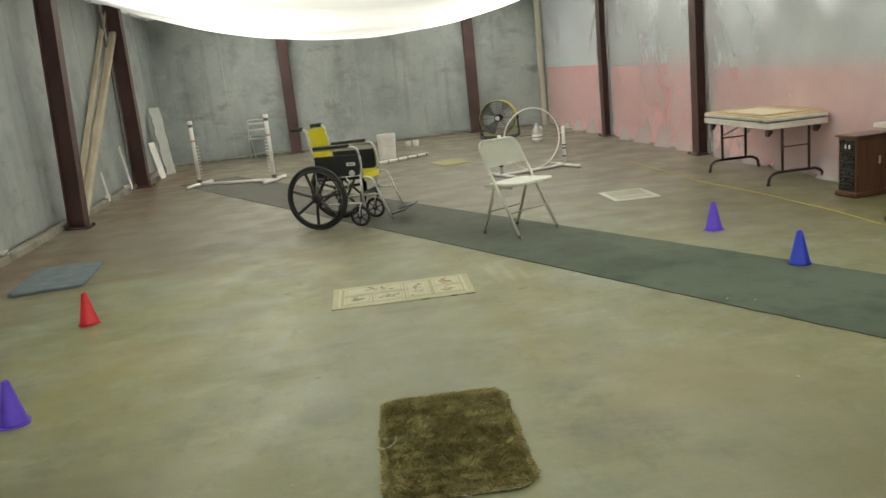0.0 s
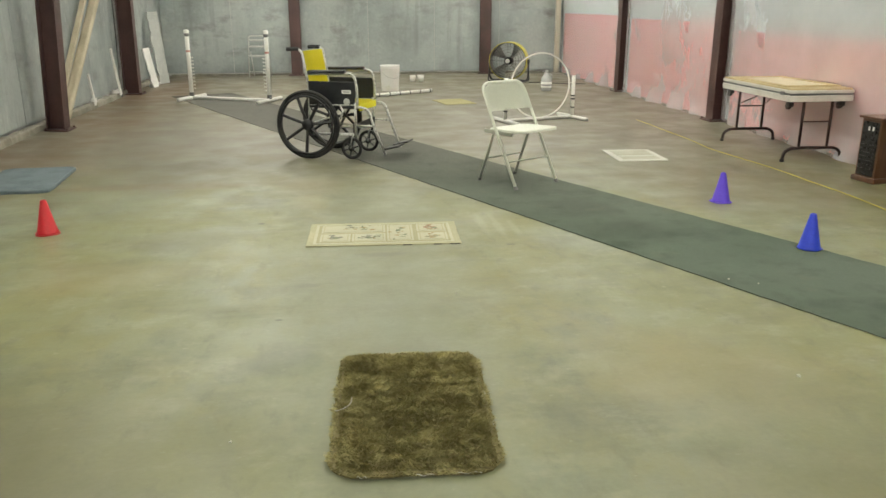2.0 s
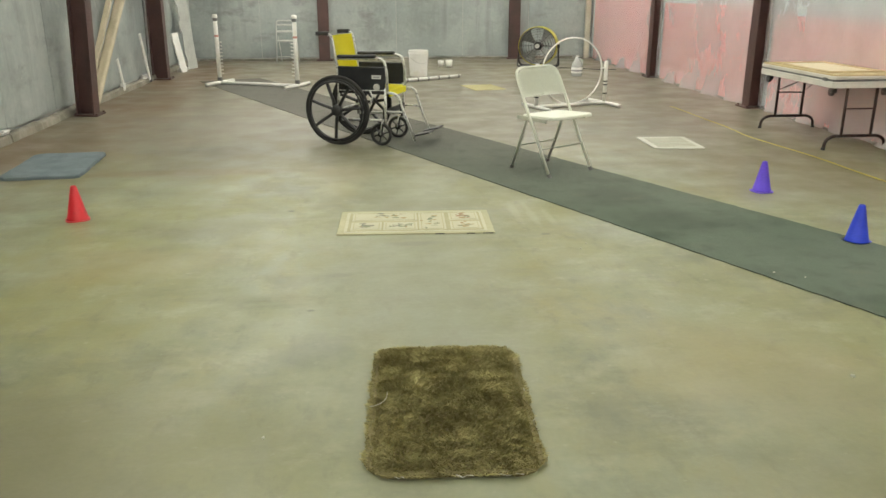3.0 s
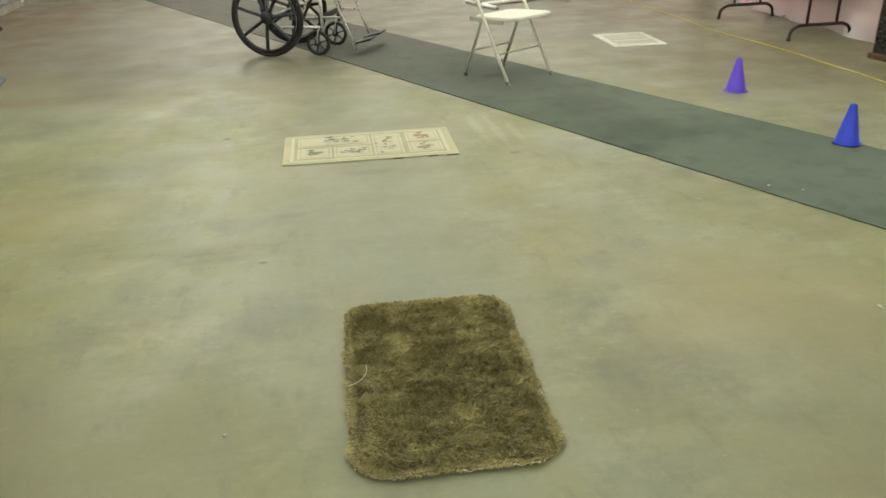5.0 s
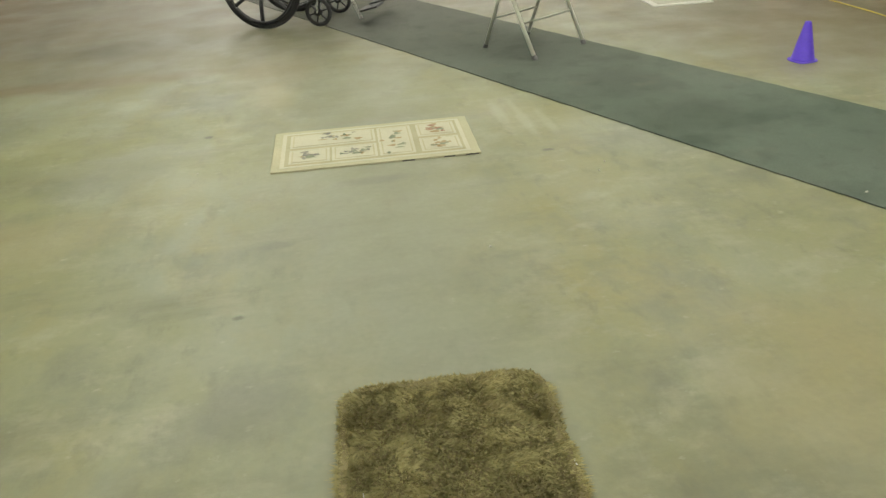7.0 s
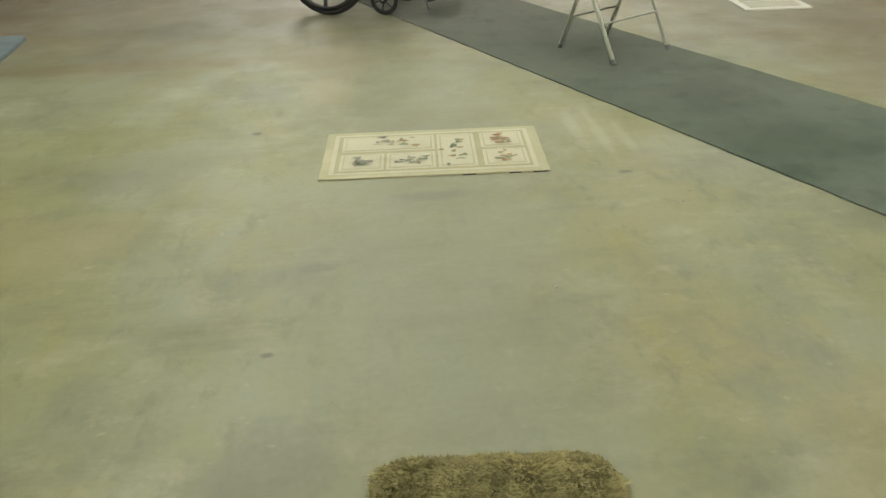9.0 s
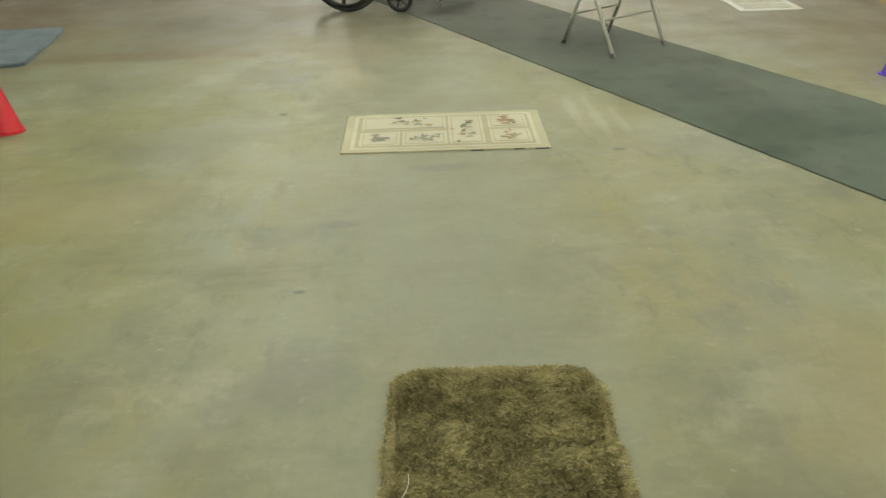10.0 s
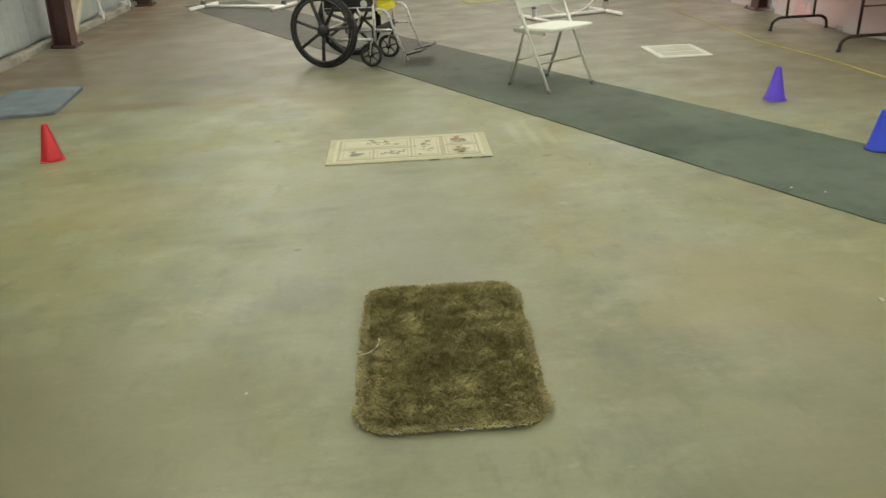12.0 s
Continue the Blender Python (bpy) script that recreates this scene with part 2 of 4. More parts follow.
PINK = surface("pink_insulation", (0.83, 0.27, 0.29), (0.86, 0.34, 0.35), 1.2, 0.9, 0, 30, 0.4)
GREYFACE = surface("grey_insulation_facing", (0.54, 0.64, 0.69), (0.66, 0.74, 0.78), 1.0, 0.6, 0, 20, 0.3, (0.3, 0.35, 0.38))
FILM = film_material("clear_plastic_film", (0.88, 0.86, 0.88), 0.6, 0.24, 0.15)
CREAMPOST = surface("cream_painted_wood", (0.5, 0.46, 0.36), (0.58, 0.54, 0.43), 3, 0.6, 0, 60, 0.2, stretch=(3, 3, 0.4))
BRACE = surface("weathered_pine", (0.4, 0.35, 0.25), (0.52, 0.46, 0.34), 3, 0.7, 0, 40, 0.3, (0.34, 0.29, 0.2), (3, 1, 1))
FOAM = surface("torn_white_foam", (0.7, 0.69, 0.65), (0.8, 0.79, 0.76), 8, 0.9, 0, 60, 0.6)
RUNNER = runner_carpet()
EDGING = surface("dark_edge_binding", (0.085, 0.098, 0.076), (0.12, 0.13, 0.1), 5, 0.9)
BLUEMAT = surface("blue_grey_bath_mat", (0.11, 0.145, 0.162), (0.165, 0.205, 0.22), 6, 0.95, 0, 150, 0.8)
SHAGBASE = surface("shag_backing", (0.22, 0.19, 0.085), (0.27, 0.235, 0.11), 8, 0.95)
CREAM = surface("cream_woven_rug", (0.435, 0.42, 0.27), (0.49, 0.47, 0.31), 5, 0.95, 0, 260, 0.5)
RUGPALE = surface("ivory_rug_print", (0.52, 0.51, 0.37), (0.56, 0.55, 0.405), 8, 0.95, 0, 260, 0.5)
RUGTAN = surface("tan_rug_print", (0.4, 0.378, 0.232), (0.445, 0.42, 0.268), 8, 0.95, 0, 260, 0.5)
MOTIF_GREY = surface("grey_rug_motif", (0.182, 0.182, 0.155), (0.347, 0.338, 0.274), 30, 0.95, 0, 260, 0.4)
MOTIF_GREEN = surface("green_rug_motif", (0.152, 0.191, 0.125), (0.344, 0.362, 0.248), 30, 0.95, 0, 260, 0.4)
MOTIF_RED = surface("russet_rug_motif", (0.263, 0.122, 0.077), (0.396, 0.263, 0.176), 30, 0.95, 0, 260, 0.4)
MOTIF_TAN = surface("ochre_rug_motif", (0.312, 0.224, 0.098), (0.430, 0.358, 0.215), 30, 0.95, 0, 260, 0.4)
PVC = surface("white_pvc", (0.74, 0.73, 0.68), (0.8, 0.79, 0.75), 6, 0.35, 0, 80, 0.05, (0.62, 0.59, 0.5))
BLACKTAPE = surface("black_tape", (0.02, 0.02, 0.02), (0.035, 0.035, 0.035), 10, 0.45)
GREYTAPE = surface("grey_coupling", (0.12, 0.12, 0.12), (0.2, 0.2, 0.19), 10, 0.5)
REDTAPE = surface("red_tape", (0.5, 0.22, 0.19), (0.6, 0.3, 0.26), 10, 0.5)
BLACK = surface("black_plastic", (0.016, 0.016, 0.017), (0.03, 0.03, 0.031), 8, 0.42, 0, 90, 0.1)
RUBBER = surface("black_rubber", (0.018, 0.018, 0.018), (0.032, 0.032, 0.03), 9, 0.7, 0, 90, 0.3)
VINYL = surface("black_vinyl", (0.012, 0.013, 0.016), (0.022, 0.023, 0.027), 6, 0.35, 0, 120, 0.2)
YELLOW = surface("yellow_nylon", (0.8, 0.72, 0.015), (0.85, 0.78, 0.03), 5, 0.6, 0, 200, 0.2)
CHROME = surface("dull_chrome", (0.6, 0.61, 0.58), (0.68, 0.69, 0.66), 12, 0.3, 0.55, 80, 0.05)
CHAIRPAINT = surface("beige_enamel", (0.66, 0.68, 0.58), (0.7, 0.72, 0.62), 5, 0.38, 0, 120, 0.02, (0.62, 0.63, 0.53))
CHAIRLEG = surface("beige_enamel_tube", (0.45, 0.46, 0.38), (0.5, 0.51, 0.43), 5, 0.38, 0.1, 120, 0.06)
ALU = surface("aluminium", (0.5, 0.5, 0.48), (0.6, 0.6, 0.57), 8, 0.4, 0.35, 80, 0.1)
RED = surface("red_cone_plastic", (0.56, 0.013, 0.02), (0.62, 0.02, 0.03), 6, 0.4, 0, 90, 0.06)
PURPLE = surface("purple_cone_plastic", (0.1, 0.045, 0.6), (0.125, 0.06, 0.68), 6, 0.4, 0, 90, 0.06)
BLUE = surface("blue_cone_plastic", (0.012, 0.045, 0.6), (0.02, 0.06, 0.68), 6, 0.4, 0, 90, 0.06)
TABLEWHITE = surface("off_white_plastic", (0.56, 0.54, 0.48), (0.64, 0.62, 0.56), 5, 0.5, 0, 60, 0.15, (0.45, 0.42, 0.35))
TABLETAN = surface("tan_board", (0.48, 0.38, 0.2), (0.58, 0.47, 0.27), 5, 0.7, 0, 60, 0.3, (0.38, 0.29, 0.14))
CARD = surface("pale_cardboard", (0.66, 0.58, 0.4), (0.72, 0.64, 0.47), 5, 0.8, 0, 60, 0.2)
TABLEGREY = surface("pale_grey_laminate", (0.45, 0.47, 0.42), (0.5, 0.52, 0.47), 5, 0.4)
BROWNSTEEL = surface("brown_enamel_tube", (0.035, 0.022, 0.02), (0.05, 0.032, 0.028), 6, 0.35, 0.2)
WOOD = surface("walnut_veneer", (0.085, 0.038, 0.02), (0.125, 0.06, 0.03), 4, 0.4, 0, 40, 0.1, (0.06, 0.026, 0.014), (6, 6, 0.6))
GRILLE = surface("black_grille", (0.012, 0.012, 0.012), (0.02, 0.02, 0.02), 10, 0.3)
BRASS = surface("brass_catch", (0.6, 0.5, 0.3), (0.7, 0.6, 0.38), 10, 0.35, 0.8)
CORD = surface("yellow_cord", (0.5, 0.41, 0.05), (0.58, 0.48, 0.08), 6, 0.5)
BUCKET = surface("white_bucket_plastic", (0.8, 0.79, 0.75), (0.84, 0.83, 0.8), 4, 0.45, 0, 60, 0.1, (0.62, 0.6, 0.46))
YELLOWMAT = surface("faded_yellow_mat", (0.34, 0.31, 0.15), (0.4, 0.365, 0.19), 4, 0.9, 0, 120, 0.4)
LABEL = surface("white_label", (0.75, 0.75, 0.73), (0.8, 0.8, 0.78), 10, 0.5)
INK = surface("grey_print", (0.25, 0.25, 0.27), (0.35, 0.35, 0.36), 10, 0.5)
FANYELLOW = surface("yellow_fan_shroud", (0.46, 0.41, 0.05), (0.53, 0.47, 0.08), 6, 0.45, 0, 70, 0.1)
BLADE = surface("grey_fan_blade", (0.3, 0.3, 0.29), (0.4, 0.4, 0.38), 6, 0.4, 0.3)
PANEL = surface("cream_panel", (0.36, 0.36, 0.28), (0.42, 0.42, 0.34), 5, 0.7, 0, 80, 0.2)
PANELWHITE = surface("white_panel_border", (0.5, 0.5, 0.44), (0.56, 0.56, 0.5), 5, 0.6)
JUG = film_material("clear_jug", (0.85, 0.86, 0.86), 0.5, 0.2, 0.06)


# tones for how brushed pile catches light, put into the mat's colour
BRUSHED_LIT, BRUSHED_SHADE = (0.57, 0.52, 0.25), (0.26, 0.228, 0.1)
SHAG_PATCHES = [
    (0.317, 2.909, 0.07, 0.06, BRUSHED_LIT, 0.75),
    (0.233, 2.624, 0.06, 0.07, BRUSHED_LIT, 0.8),
    (0.446, 2.575, 0.06, 0.055, BRUSHED_LIT, 0.85),
    (0.584, 3.162, 0.08, 0.04, BRUSHED_LIT, 0.7),
    (0.485, 3.031, 0.09, 0.04, BRUSHED_LIT, 0.6),
    (0.267, 3.105, 0.07, 0.05, BRUSHED_SHADE, 0.7),
    (0.545, 3.072, 0.035, 0.025, BRUSHED_SHADE, 0.8),
    (0.401, 2.705, 0.1, 0.045, BRUSHED_SHADE, 0.7),
    (0.193, 2.803, 0.04, 0.06, BRUSHED_SHADE, 0.7),
    (0.565, 2.787, 0.09, 0.06, BRUSHED_SHADE, 0.6),
    (0.391, 2.444, 0.25, 0.03, BRUSHED_SHADE, 0.7),
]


def shag_material():
    m, nt, b, pos = start("olive_brown_shag", 0.95)
    b.inputs["Specular IOR Level"].default_value = 0.15
    col = blend(nt, noise_mask(nt, pos, 6.5, 0.42, 0.6, 4.0, (0.9, 1.3, 1)), (0.325, 0.293, 0.127), (0.465, 0.425, 0.197))
    col = blend(nt, noise_mask(nt, pos, 26.0, 0.52, 0.75, 4.0, (1, 2, 1)), col, (0.27, 0.238, 0.105))
    # light and shade of the brushed pile, painted into the colour
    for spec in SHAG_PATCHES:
        col = colour_patch(nt, pos, col, *spec)
    geo = nt.nodes.new("ShaderNodeNewGeometry")
    r = nt.nodes.new("ShaderNodeMapRange")
    r.inputs["To Max"].default_value = 0.35
    nt.links.new(geo.outputs["Random Per Island"], r.inputs["Value"])
    col = blend(nt, r.outputs["Result"], col, (0.37, 0.335, 0.165))
    nt.links.new(col, b.inputs["Base Color"])
    return m


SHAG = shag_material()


# ---- building blocks ----
def finish(name, bm, material, parent=None, label="", smooth=False):
    bmesh.ops.recalc_face_normals(bm, faces=bm.faces)
    me = bpy.data.meshes.new(name)
    for f in bm.faces:
        f.smooth = smooth
    bm.to_mesh(me)
    bm.free()
    me.materials.append(material)
    ob = new(name, me)
    if parent:
        ob.parent = parent
    if label:
        ob["label"] = label
    return ob


def part(name, bm, material, parent, label="", smooth=False):
    return finish(name, bm, material, parent, label, smooth)


def thing(name, m, label, category, group="", kind="", size=(1, 1, 1)):
    ob = new(name)
    ob.empty_display_size = 0.1
    ob.matrix_world = m @ Matrix.Diagonal((*size, 1))
    return tagged(ob, label, category, group, kind)


def box(size, at=(0, 0, 0), bevel=0.0, turn=None, bm=None):
    bm = bm or bmesh.new()
    m = Matrix.Translation(at)
    if turn:
        m = m @ turn
    made = bmesh.ops.create_cube(bm, size=1.0, matrix=m @ Matrix.Diagonal((*size, 1)))
    if bevel:
        edges = {e for v in made["verts"] for e in v.link_edges}
        bmesh.ops.bevel(bm, geom=list(edges), offset=bevel, segments=2, affect="EDGES", profile=0.5)
    return bm


def tube(points, radius, seg=10, closed=False, bm=None, flat=1.0):
    """A round bar along a line of points."""
    bm = bm or bmesh.new()
    pts = [Vector(p) for p in points]
    n = len(pts)
    rings, side = [], None
    for i, p in enumerate(pts):
        a = pts[i - 1] if (i or closed) else p
        b = pts[(i + 1) % n] if (i < n - 1 or closed) else p
        d = (b - a).normalized()
        if side is None:
            side = d.cross(Vector((0, 0, 1)) if abs(d.z) < 0.9 else Vector((1, 0, 0))).normalized()
        side = (side - d * side.dot(d)).normalized()
        up = d.cross(side)
        rings.append([bm.verts.new(p + radius * (math.cos(2 * math.pi * k / seg) * side + flat * math.sin(2 * math.pi * k / seg) * up)) for k in range(seg)])
    for i in range(n if closed else n - 1):
        r0, r1 = rings[i], rings[(i + 1) % n]
        for k in range(seg):
            bm.faces.new((r0[k], r0[(k + 1) % seg], r1[(k + 1) % seg], r1[k]))
    if not closed:
        bm.faces.new(rings[0])
        bm.faces.new(rings[-1][::-1])
    return bm


def bend(points, radius, steps=6):
    """The line through the points with its corners rounded."""
    pts = [Vector(p) for p in points]
    out = [pts[0]]
    for a, b, c in zip(pts, pts[1:], pts[2:]):
        u, w = (a - b), (c - b)
        r = min(radius, 0.45 * u.length, 0.45 * w.length)
        p, q = b + u.normalized() * r, b + w.normalized() * r
        for i in range(steps + 1):
            t = i / steps
            out.append((1 - t) ** 2 * p + 2 * t * (1 - t) * b + t * t * q)
    return out + [pts[-1]]


def ring(centre, radius, axis="y", n=40):
    c = Vector(centre)
    out = []
    for i in range(n):
        a = 2 * math.pi * i / n
        u, w = radius * math.cos(a), radius * math.sin(a)
        out.append(c + Vector({"x": (0, u, w), "y": (u, 0, w), "z": (u, w, 0)}[axis]))
    return out


def lathe(profile, seg=24, axis="z", at=(0, 0, 0), bm=None, caps=True):
    """A turned shape from (radius, height) pairs."""
    bm = bm or bmesh.new()
    rings = []
    for r, h in profile:
        row = []
        for k in range(seg):
            a = 2 * math.pi * k / seg
            u, w = r * math.cos(a), r * math.sin(a)
            p = {"z": (u, w, h), "y": (u, h, w), "x": (h, u, w)}[axis]
            row.append(bm.verts.new(Vector(p) + Vector(at)))
        rings.append(row)
    for r0, r1 in zip(rings, rings[1:]):
        for k in range(seg):
            bm.faces.new((r0[k], r0[(k + 1) % seg], r1[(k + 1) % seg], r1[k]))
    if caps and profile[0][0] > 1e-6:
        bm.faces.new(rings[0][::-1])
    if caps and profile[-1][0] > 1e-6:
        bm.faces.new(rings[-1])
    bmesh.ops.remove_doubles(bm, verts=bm.verts, dist=1e-6)
    return bm


def slab(w, d, h, radius, z=0.0, seg=8, wobble=0.0, at=(0, 0), seed=0):
    """A flat sheet with rounded corners and softened top edge."""
    bm = bmesh.new()
    rng = random.Random(seed)
    line = []
    for cx, cy, a0 in ((w / 2 - radius, d / 2 - radius, 0), (-w / 2 + radius, d / 2 - radius, 90), (-w / 2 + radius, -d / 2 + radius, 180), (w / 2 - radius, -d / 2 + radius, 270)):
        for i in range(seg + 1):
            a = math.radians(a0 + 90 * i / seg)
            line.append((cx + radius * math.cos(a), cy + radius * math.sin(a)))
    dense = []
    for (x0, y0), (x1, y1) in zip(line, line[1:] + line[:1]):
        n = max(1, int(math.hypot(x1 - x0, y1 - y0) / 0.06)) if wobble else 1
        dense += [(x0 + (x1 - x0) * i / n, y0 + (y1 - y0) * i / n) for i in range(n)]
    dense = [(x + rng.uniform(-wobble, wobble) + at[0], y + rng.uniform(-wobble, wobble) + at[1]) for x, y in dense]
    e = min(h * 0.4, 0.006)
    rows = [(1.0, 0.0), (1.0, h - e), (1 - 2 * e / max(w, d), h)]
    rings = [[bm.verts.new((at[0] + (x - at[0]) * s, at[1] + (y - at[1]) * s, z + zz)) for x, y in dense] for s, zz in rows]
    n = len(dense)
    for r0, r1 in zip(rings, rings[1:]):
        for k in range(n):
            bm.faces.new((r0[k], r0[(k + 1) % n], r1[(k + 1) % n], r1[k]))
    bm.faces.new(rings[0][::-1])
    bm.faces.new(rings[-1])
    return bm


# ---- the shell ----
XW, XE, YS, YN, HIGH = -2.98, 4.6, -4.0, 16.1, 3.6


def structure(name, bm, material, label, category):
    return tagged(finish(name, bm, material), label, category, "", "structure")


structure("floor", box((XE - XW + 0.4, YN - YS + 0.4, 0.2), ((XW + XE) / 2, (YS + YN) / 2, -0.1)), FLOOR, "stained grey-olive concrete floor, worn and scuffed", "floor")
wall_west = structure("wall_west", box((0.12, YN - YS + 0.4, HIGH), (XW - 0.06 - 0.03, (YS + YN) / 2, HIGH / 2)), PLAIN, "long wall of stained grey sheet panels", "wall")
wall_north = structure("wall_north", box((XE - XW, 0.12, HIGH), ((XW + XE) / 2, YN + 0.06 + 0.03, HIGH / 2)), PLAIN, "end wall of tall stained grey panels", "wall")
wall_east = structure("wall_east", box((0.12, YN - YS + 0.4, HIGH), (XE + 0.1, (YS + YN) / 2, HIGH / 2)), GREYFACE, "insulated wall behind hanging plastic sheeting", "wall")
wall_south = structure("wall_south", box((XE - XW, 0.12, HIGH), ((XW + XE) / 2, YS - 0.06, HIGH / 2)), PLAIN, "plain grey board wall", "wall")
structure("roof", box((XE - XW + 0.5, YN - YS + 0.5, 0.1), ((XW + XE) / 2, (YS + YN) / 2, HIGH + 0.05)), PLAIN, "pale board roof above the cloth", "roof")


def sag(x, y):
    """Height of the cloth: low along the middle, pulled up to the walls."""
    u = (x - 0.95) / 3.85
    end = min(1.0, max(0.0, (16.0 - y) / 3.2))
    low = 0.82 * math.sin(math.pi / 2 * end) ** 0.8
    return 2.74 - low * max(0.0, 1 - u * u) + 0.035 * math.sin(y * 1.7) * (1 - u * u) + 0.012 * noise.noise(Vector((x * 1.5, y * 1.5, 3)))


def ceiling_sheet():
    bm = bmesh.new()
    nx, ny = 60, 130
    rows = [[bm.verts.new((XW + (XE - XW) * i / nx, YS + (YN - YS) * j / ny, sag(XW + (XE - XW) * i / nx, YS + (YN - YS) * j / ny))) for i in range(nx + 1)] for j in range(ny + 1)]
    for j in range(ny):
        for i in range(nx):
            bm.faces.new((rows[j][i], rows[j][i + 1], rows[j + 1][i + 1], rows[j + 1][i]))
    return structure("ceiling", bm, CLOTH, "sagging white cloth ceiling glowing with light from above", "ceiling")


ceiling_sheet()
for k in range(6):
    hy = 9.9 + 1.15 * k
    clip = finish("sheet_clip", box((0.05, 0.07, 0.03), (0, 0, 0), 0.008), LABEL)
    clip.matrix_world = pose(XW + 0.07, hy, sag(XW + 0.07, hy) - 0.02)
    tagged(clip, "small white clip holding the ceiling cloth to the wall", "clip", "cloth clips")


def column(m, depth, width, label):
    """A steel I-column on a base plate; its web runs along local x."""
    c = thing("steel_column", m, label, "column", "steel columns along the walls", "structure")
    part("web", box((depth - 0.02, 0.012, 2.95), (-depth / 2, 0, 1.49)), STEEL, c)
    part("flange", box((0.012, width, 2.95), (-0.006, 0, 1.49), 0.002), STEEL, c)
    part("flange", box((0.012, width, 2.95), (-depth + 0.006, 0, 1.49), 0.002), STEEL, c)
    part("base_plate", box((depth + 0.06, width + 0.1, 0.016), (-depth / 2 + 0.02, 0, 0.008), 0.002), STEEL, c)
    for sx in (-depth - 0.0, 0.03):
        for sy in (-1, 1):
            part("bolt", lathe([(0.014, 0.016), (0.014, 0.03), (0.0, 0.034)], 6, at=(sx, sy * (width / 2 + 0.025), 0)), STEEL, c)
    return c


for x, y, rz, depth, width, tilt in ((-2.67, 9.35, 0, 0.18, 0.19, 2.9), (-2.72, 12.93, 0, 0.22, 0.17, 0.5), (-0.55, 15.93, -90, 0.14, 0.2, 0), (3.05, 15.93, -90, 0.14, 0.2, 0), (4.44, 9.17, 180, 0.15, 0.17, 0), (4.46, 12.45, 180, 0.13, 0.17, 0)):
    column(pose(x, y, 0, 0, tilt, rz), depth, width, "dark red-oxide steel I-column bolted to the floor")


def slope_bar(p, q, w, d, material, round_off=0.004):
    """A straight plank from p to q."""
    p, q = Vector(p), Vector(q)
    t = (q - p).to_track_quat("Z", "X").to_matrix().to_4x4()
    return box((w, d, (q - p).length), (p + q) / 2, round_off, t)


brace = thing("wall_brace", pose(0, 0, 0), "weathered pine diagonal brace against the grey wall", "brace", "", "structure")
part("plank", slope_bar((-2.86, 9.9, 0.05), (-2.86, 13.42, 2.68), 0.07, 0.12, BRACE, 0.028), BRACE, brace)
part("plank", slope_bar((-2.92, 9.8, 0.06), (-2.92, 13.0, 2.68), 0.05, 0.06, BRACE), BRACE, brace)
hose = thing("wall_cable", pose(0, 0, 0), "grey cable sagging down the panels beside the column", "cable")
part("cable", tube([(-2.9, 12.55 + 0.12 * math.sin(i * 0.31), 2.7 - 0.27 * i) for i in range(11)], 0.02, 8), GREYTAPE, hose, smooth=True)
corner_post = structure("trim", box((0.09, 0.09, 2.72), (XE - 0.14, YN - 0.14, 1.36), 0.006), CREAMPOST, "cream painted timber post in the corner", "post")


def broken_board(name, m, w, h, material, label, seed):
    """A thin board with a jagged edge, leaning."""
    rng = random.Random(seed)
    bm = bmesh.new()
    n = 14
    left = [(-w / 2 + rng.uniform(0, 0.18) * w, h * i / n) for i in range(n + 1)]
    pts = left + [(w / 2 + rng.uniform(-0.03, 0.03) * w, h * i / n) for i in range(n, -1, -1)]
    f = bm.faces.new([bm.verts.new((0, x, z)) for x, z in pts])
    ext = bmesh.ops.extrude_face_region(bm, geom=[f])
    bmesh.ops.translate(bm, vec=(0.018, 0, 0), verts=[v for v in ext["geom"] if isinstance(v, bmesh.types.BMVert)])
    bmesh.ops.triangulate(bm, faces=[q for q in bm.faces if len(q.verts) > 4])
    ob = finish(name, bm, material)
    ob.matrix_world = m
    return tagged(ob, label, "board")


broken_board("leaning_board", pose(-2.72, 14.6, 0.0, 0, -6, -24), 0.3, 1.17, STRIP, "tall broken grey panel strip leaning on the wall", 1)
broken_board("leaning_board", pose(-2.73, 13.98, 0.0, 4, -9, -24), 0.17, 0.62, FOAM, "short white foam strip leaning on the wall", 2)
broken_board("leaning_board", pose(-2.88, 12.42, 0.05, 14, -3, 0), 0.08, 0.66, FOAM, "torn white foam edge strip beside the column", 3)
broken_board("leaning_board", pose(-2.88, 11.15, 0.05, 10, -4, 0), 0.05, 0.4, FOAM, "thin torn white foam strip against the wall", 4)

scrap_rng = random.Random(8)
for k, sy in enumerate((7.72, 9.75, 9.98, 11.35, 12.38, 12.6, 14.02, 14.2, 14.42)):
    bm = box((0.05 + 0.04 * scrap_rng.random(), 0.06 + 0.06 * scrap_rng.random(), 0.03 + 0.03 * scrap_rng.random()), (0, 0, 0.02), 0.008)
    for v in bm.verts:
        v.co += Vector((scrap_rng.uniform(-0.01, 0.01), scrap_rng.uniform(-0.012, 0.012), scrap_rng.uniform(-0.004, 0.006)))
    scrap = finish("foam_scrap", bm, FOAM)
    on_curb = k < 6
    scrap.matrix_world = pose(-2.945 if on_curb else -2.78, sy, 0.075 if on_curb else 0.0, 0, 0, 37 * k)
    tagged(scrap, "torn scrap of white foam by the wall", "foam scrap", "foam scraps along the wall")

# ---- plastic sheeting and insulation on the east wall ----
for y0, y1, up in ((-3.9, 2.9, 1.0), (2.95, 9.0, 1.0), (9.3, 12.3, 1.08), (12.6, 15.95, 1.12)):
    tagged(finish("insulation_batt", box((0.05, y1 - y0, up), (XE + 0.012, (y0 + y1) / 2, up / 2), 0.008), PINK), "pink insulation batt low on the wall behind plastic", "insulation", "pink insulation", "structure")


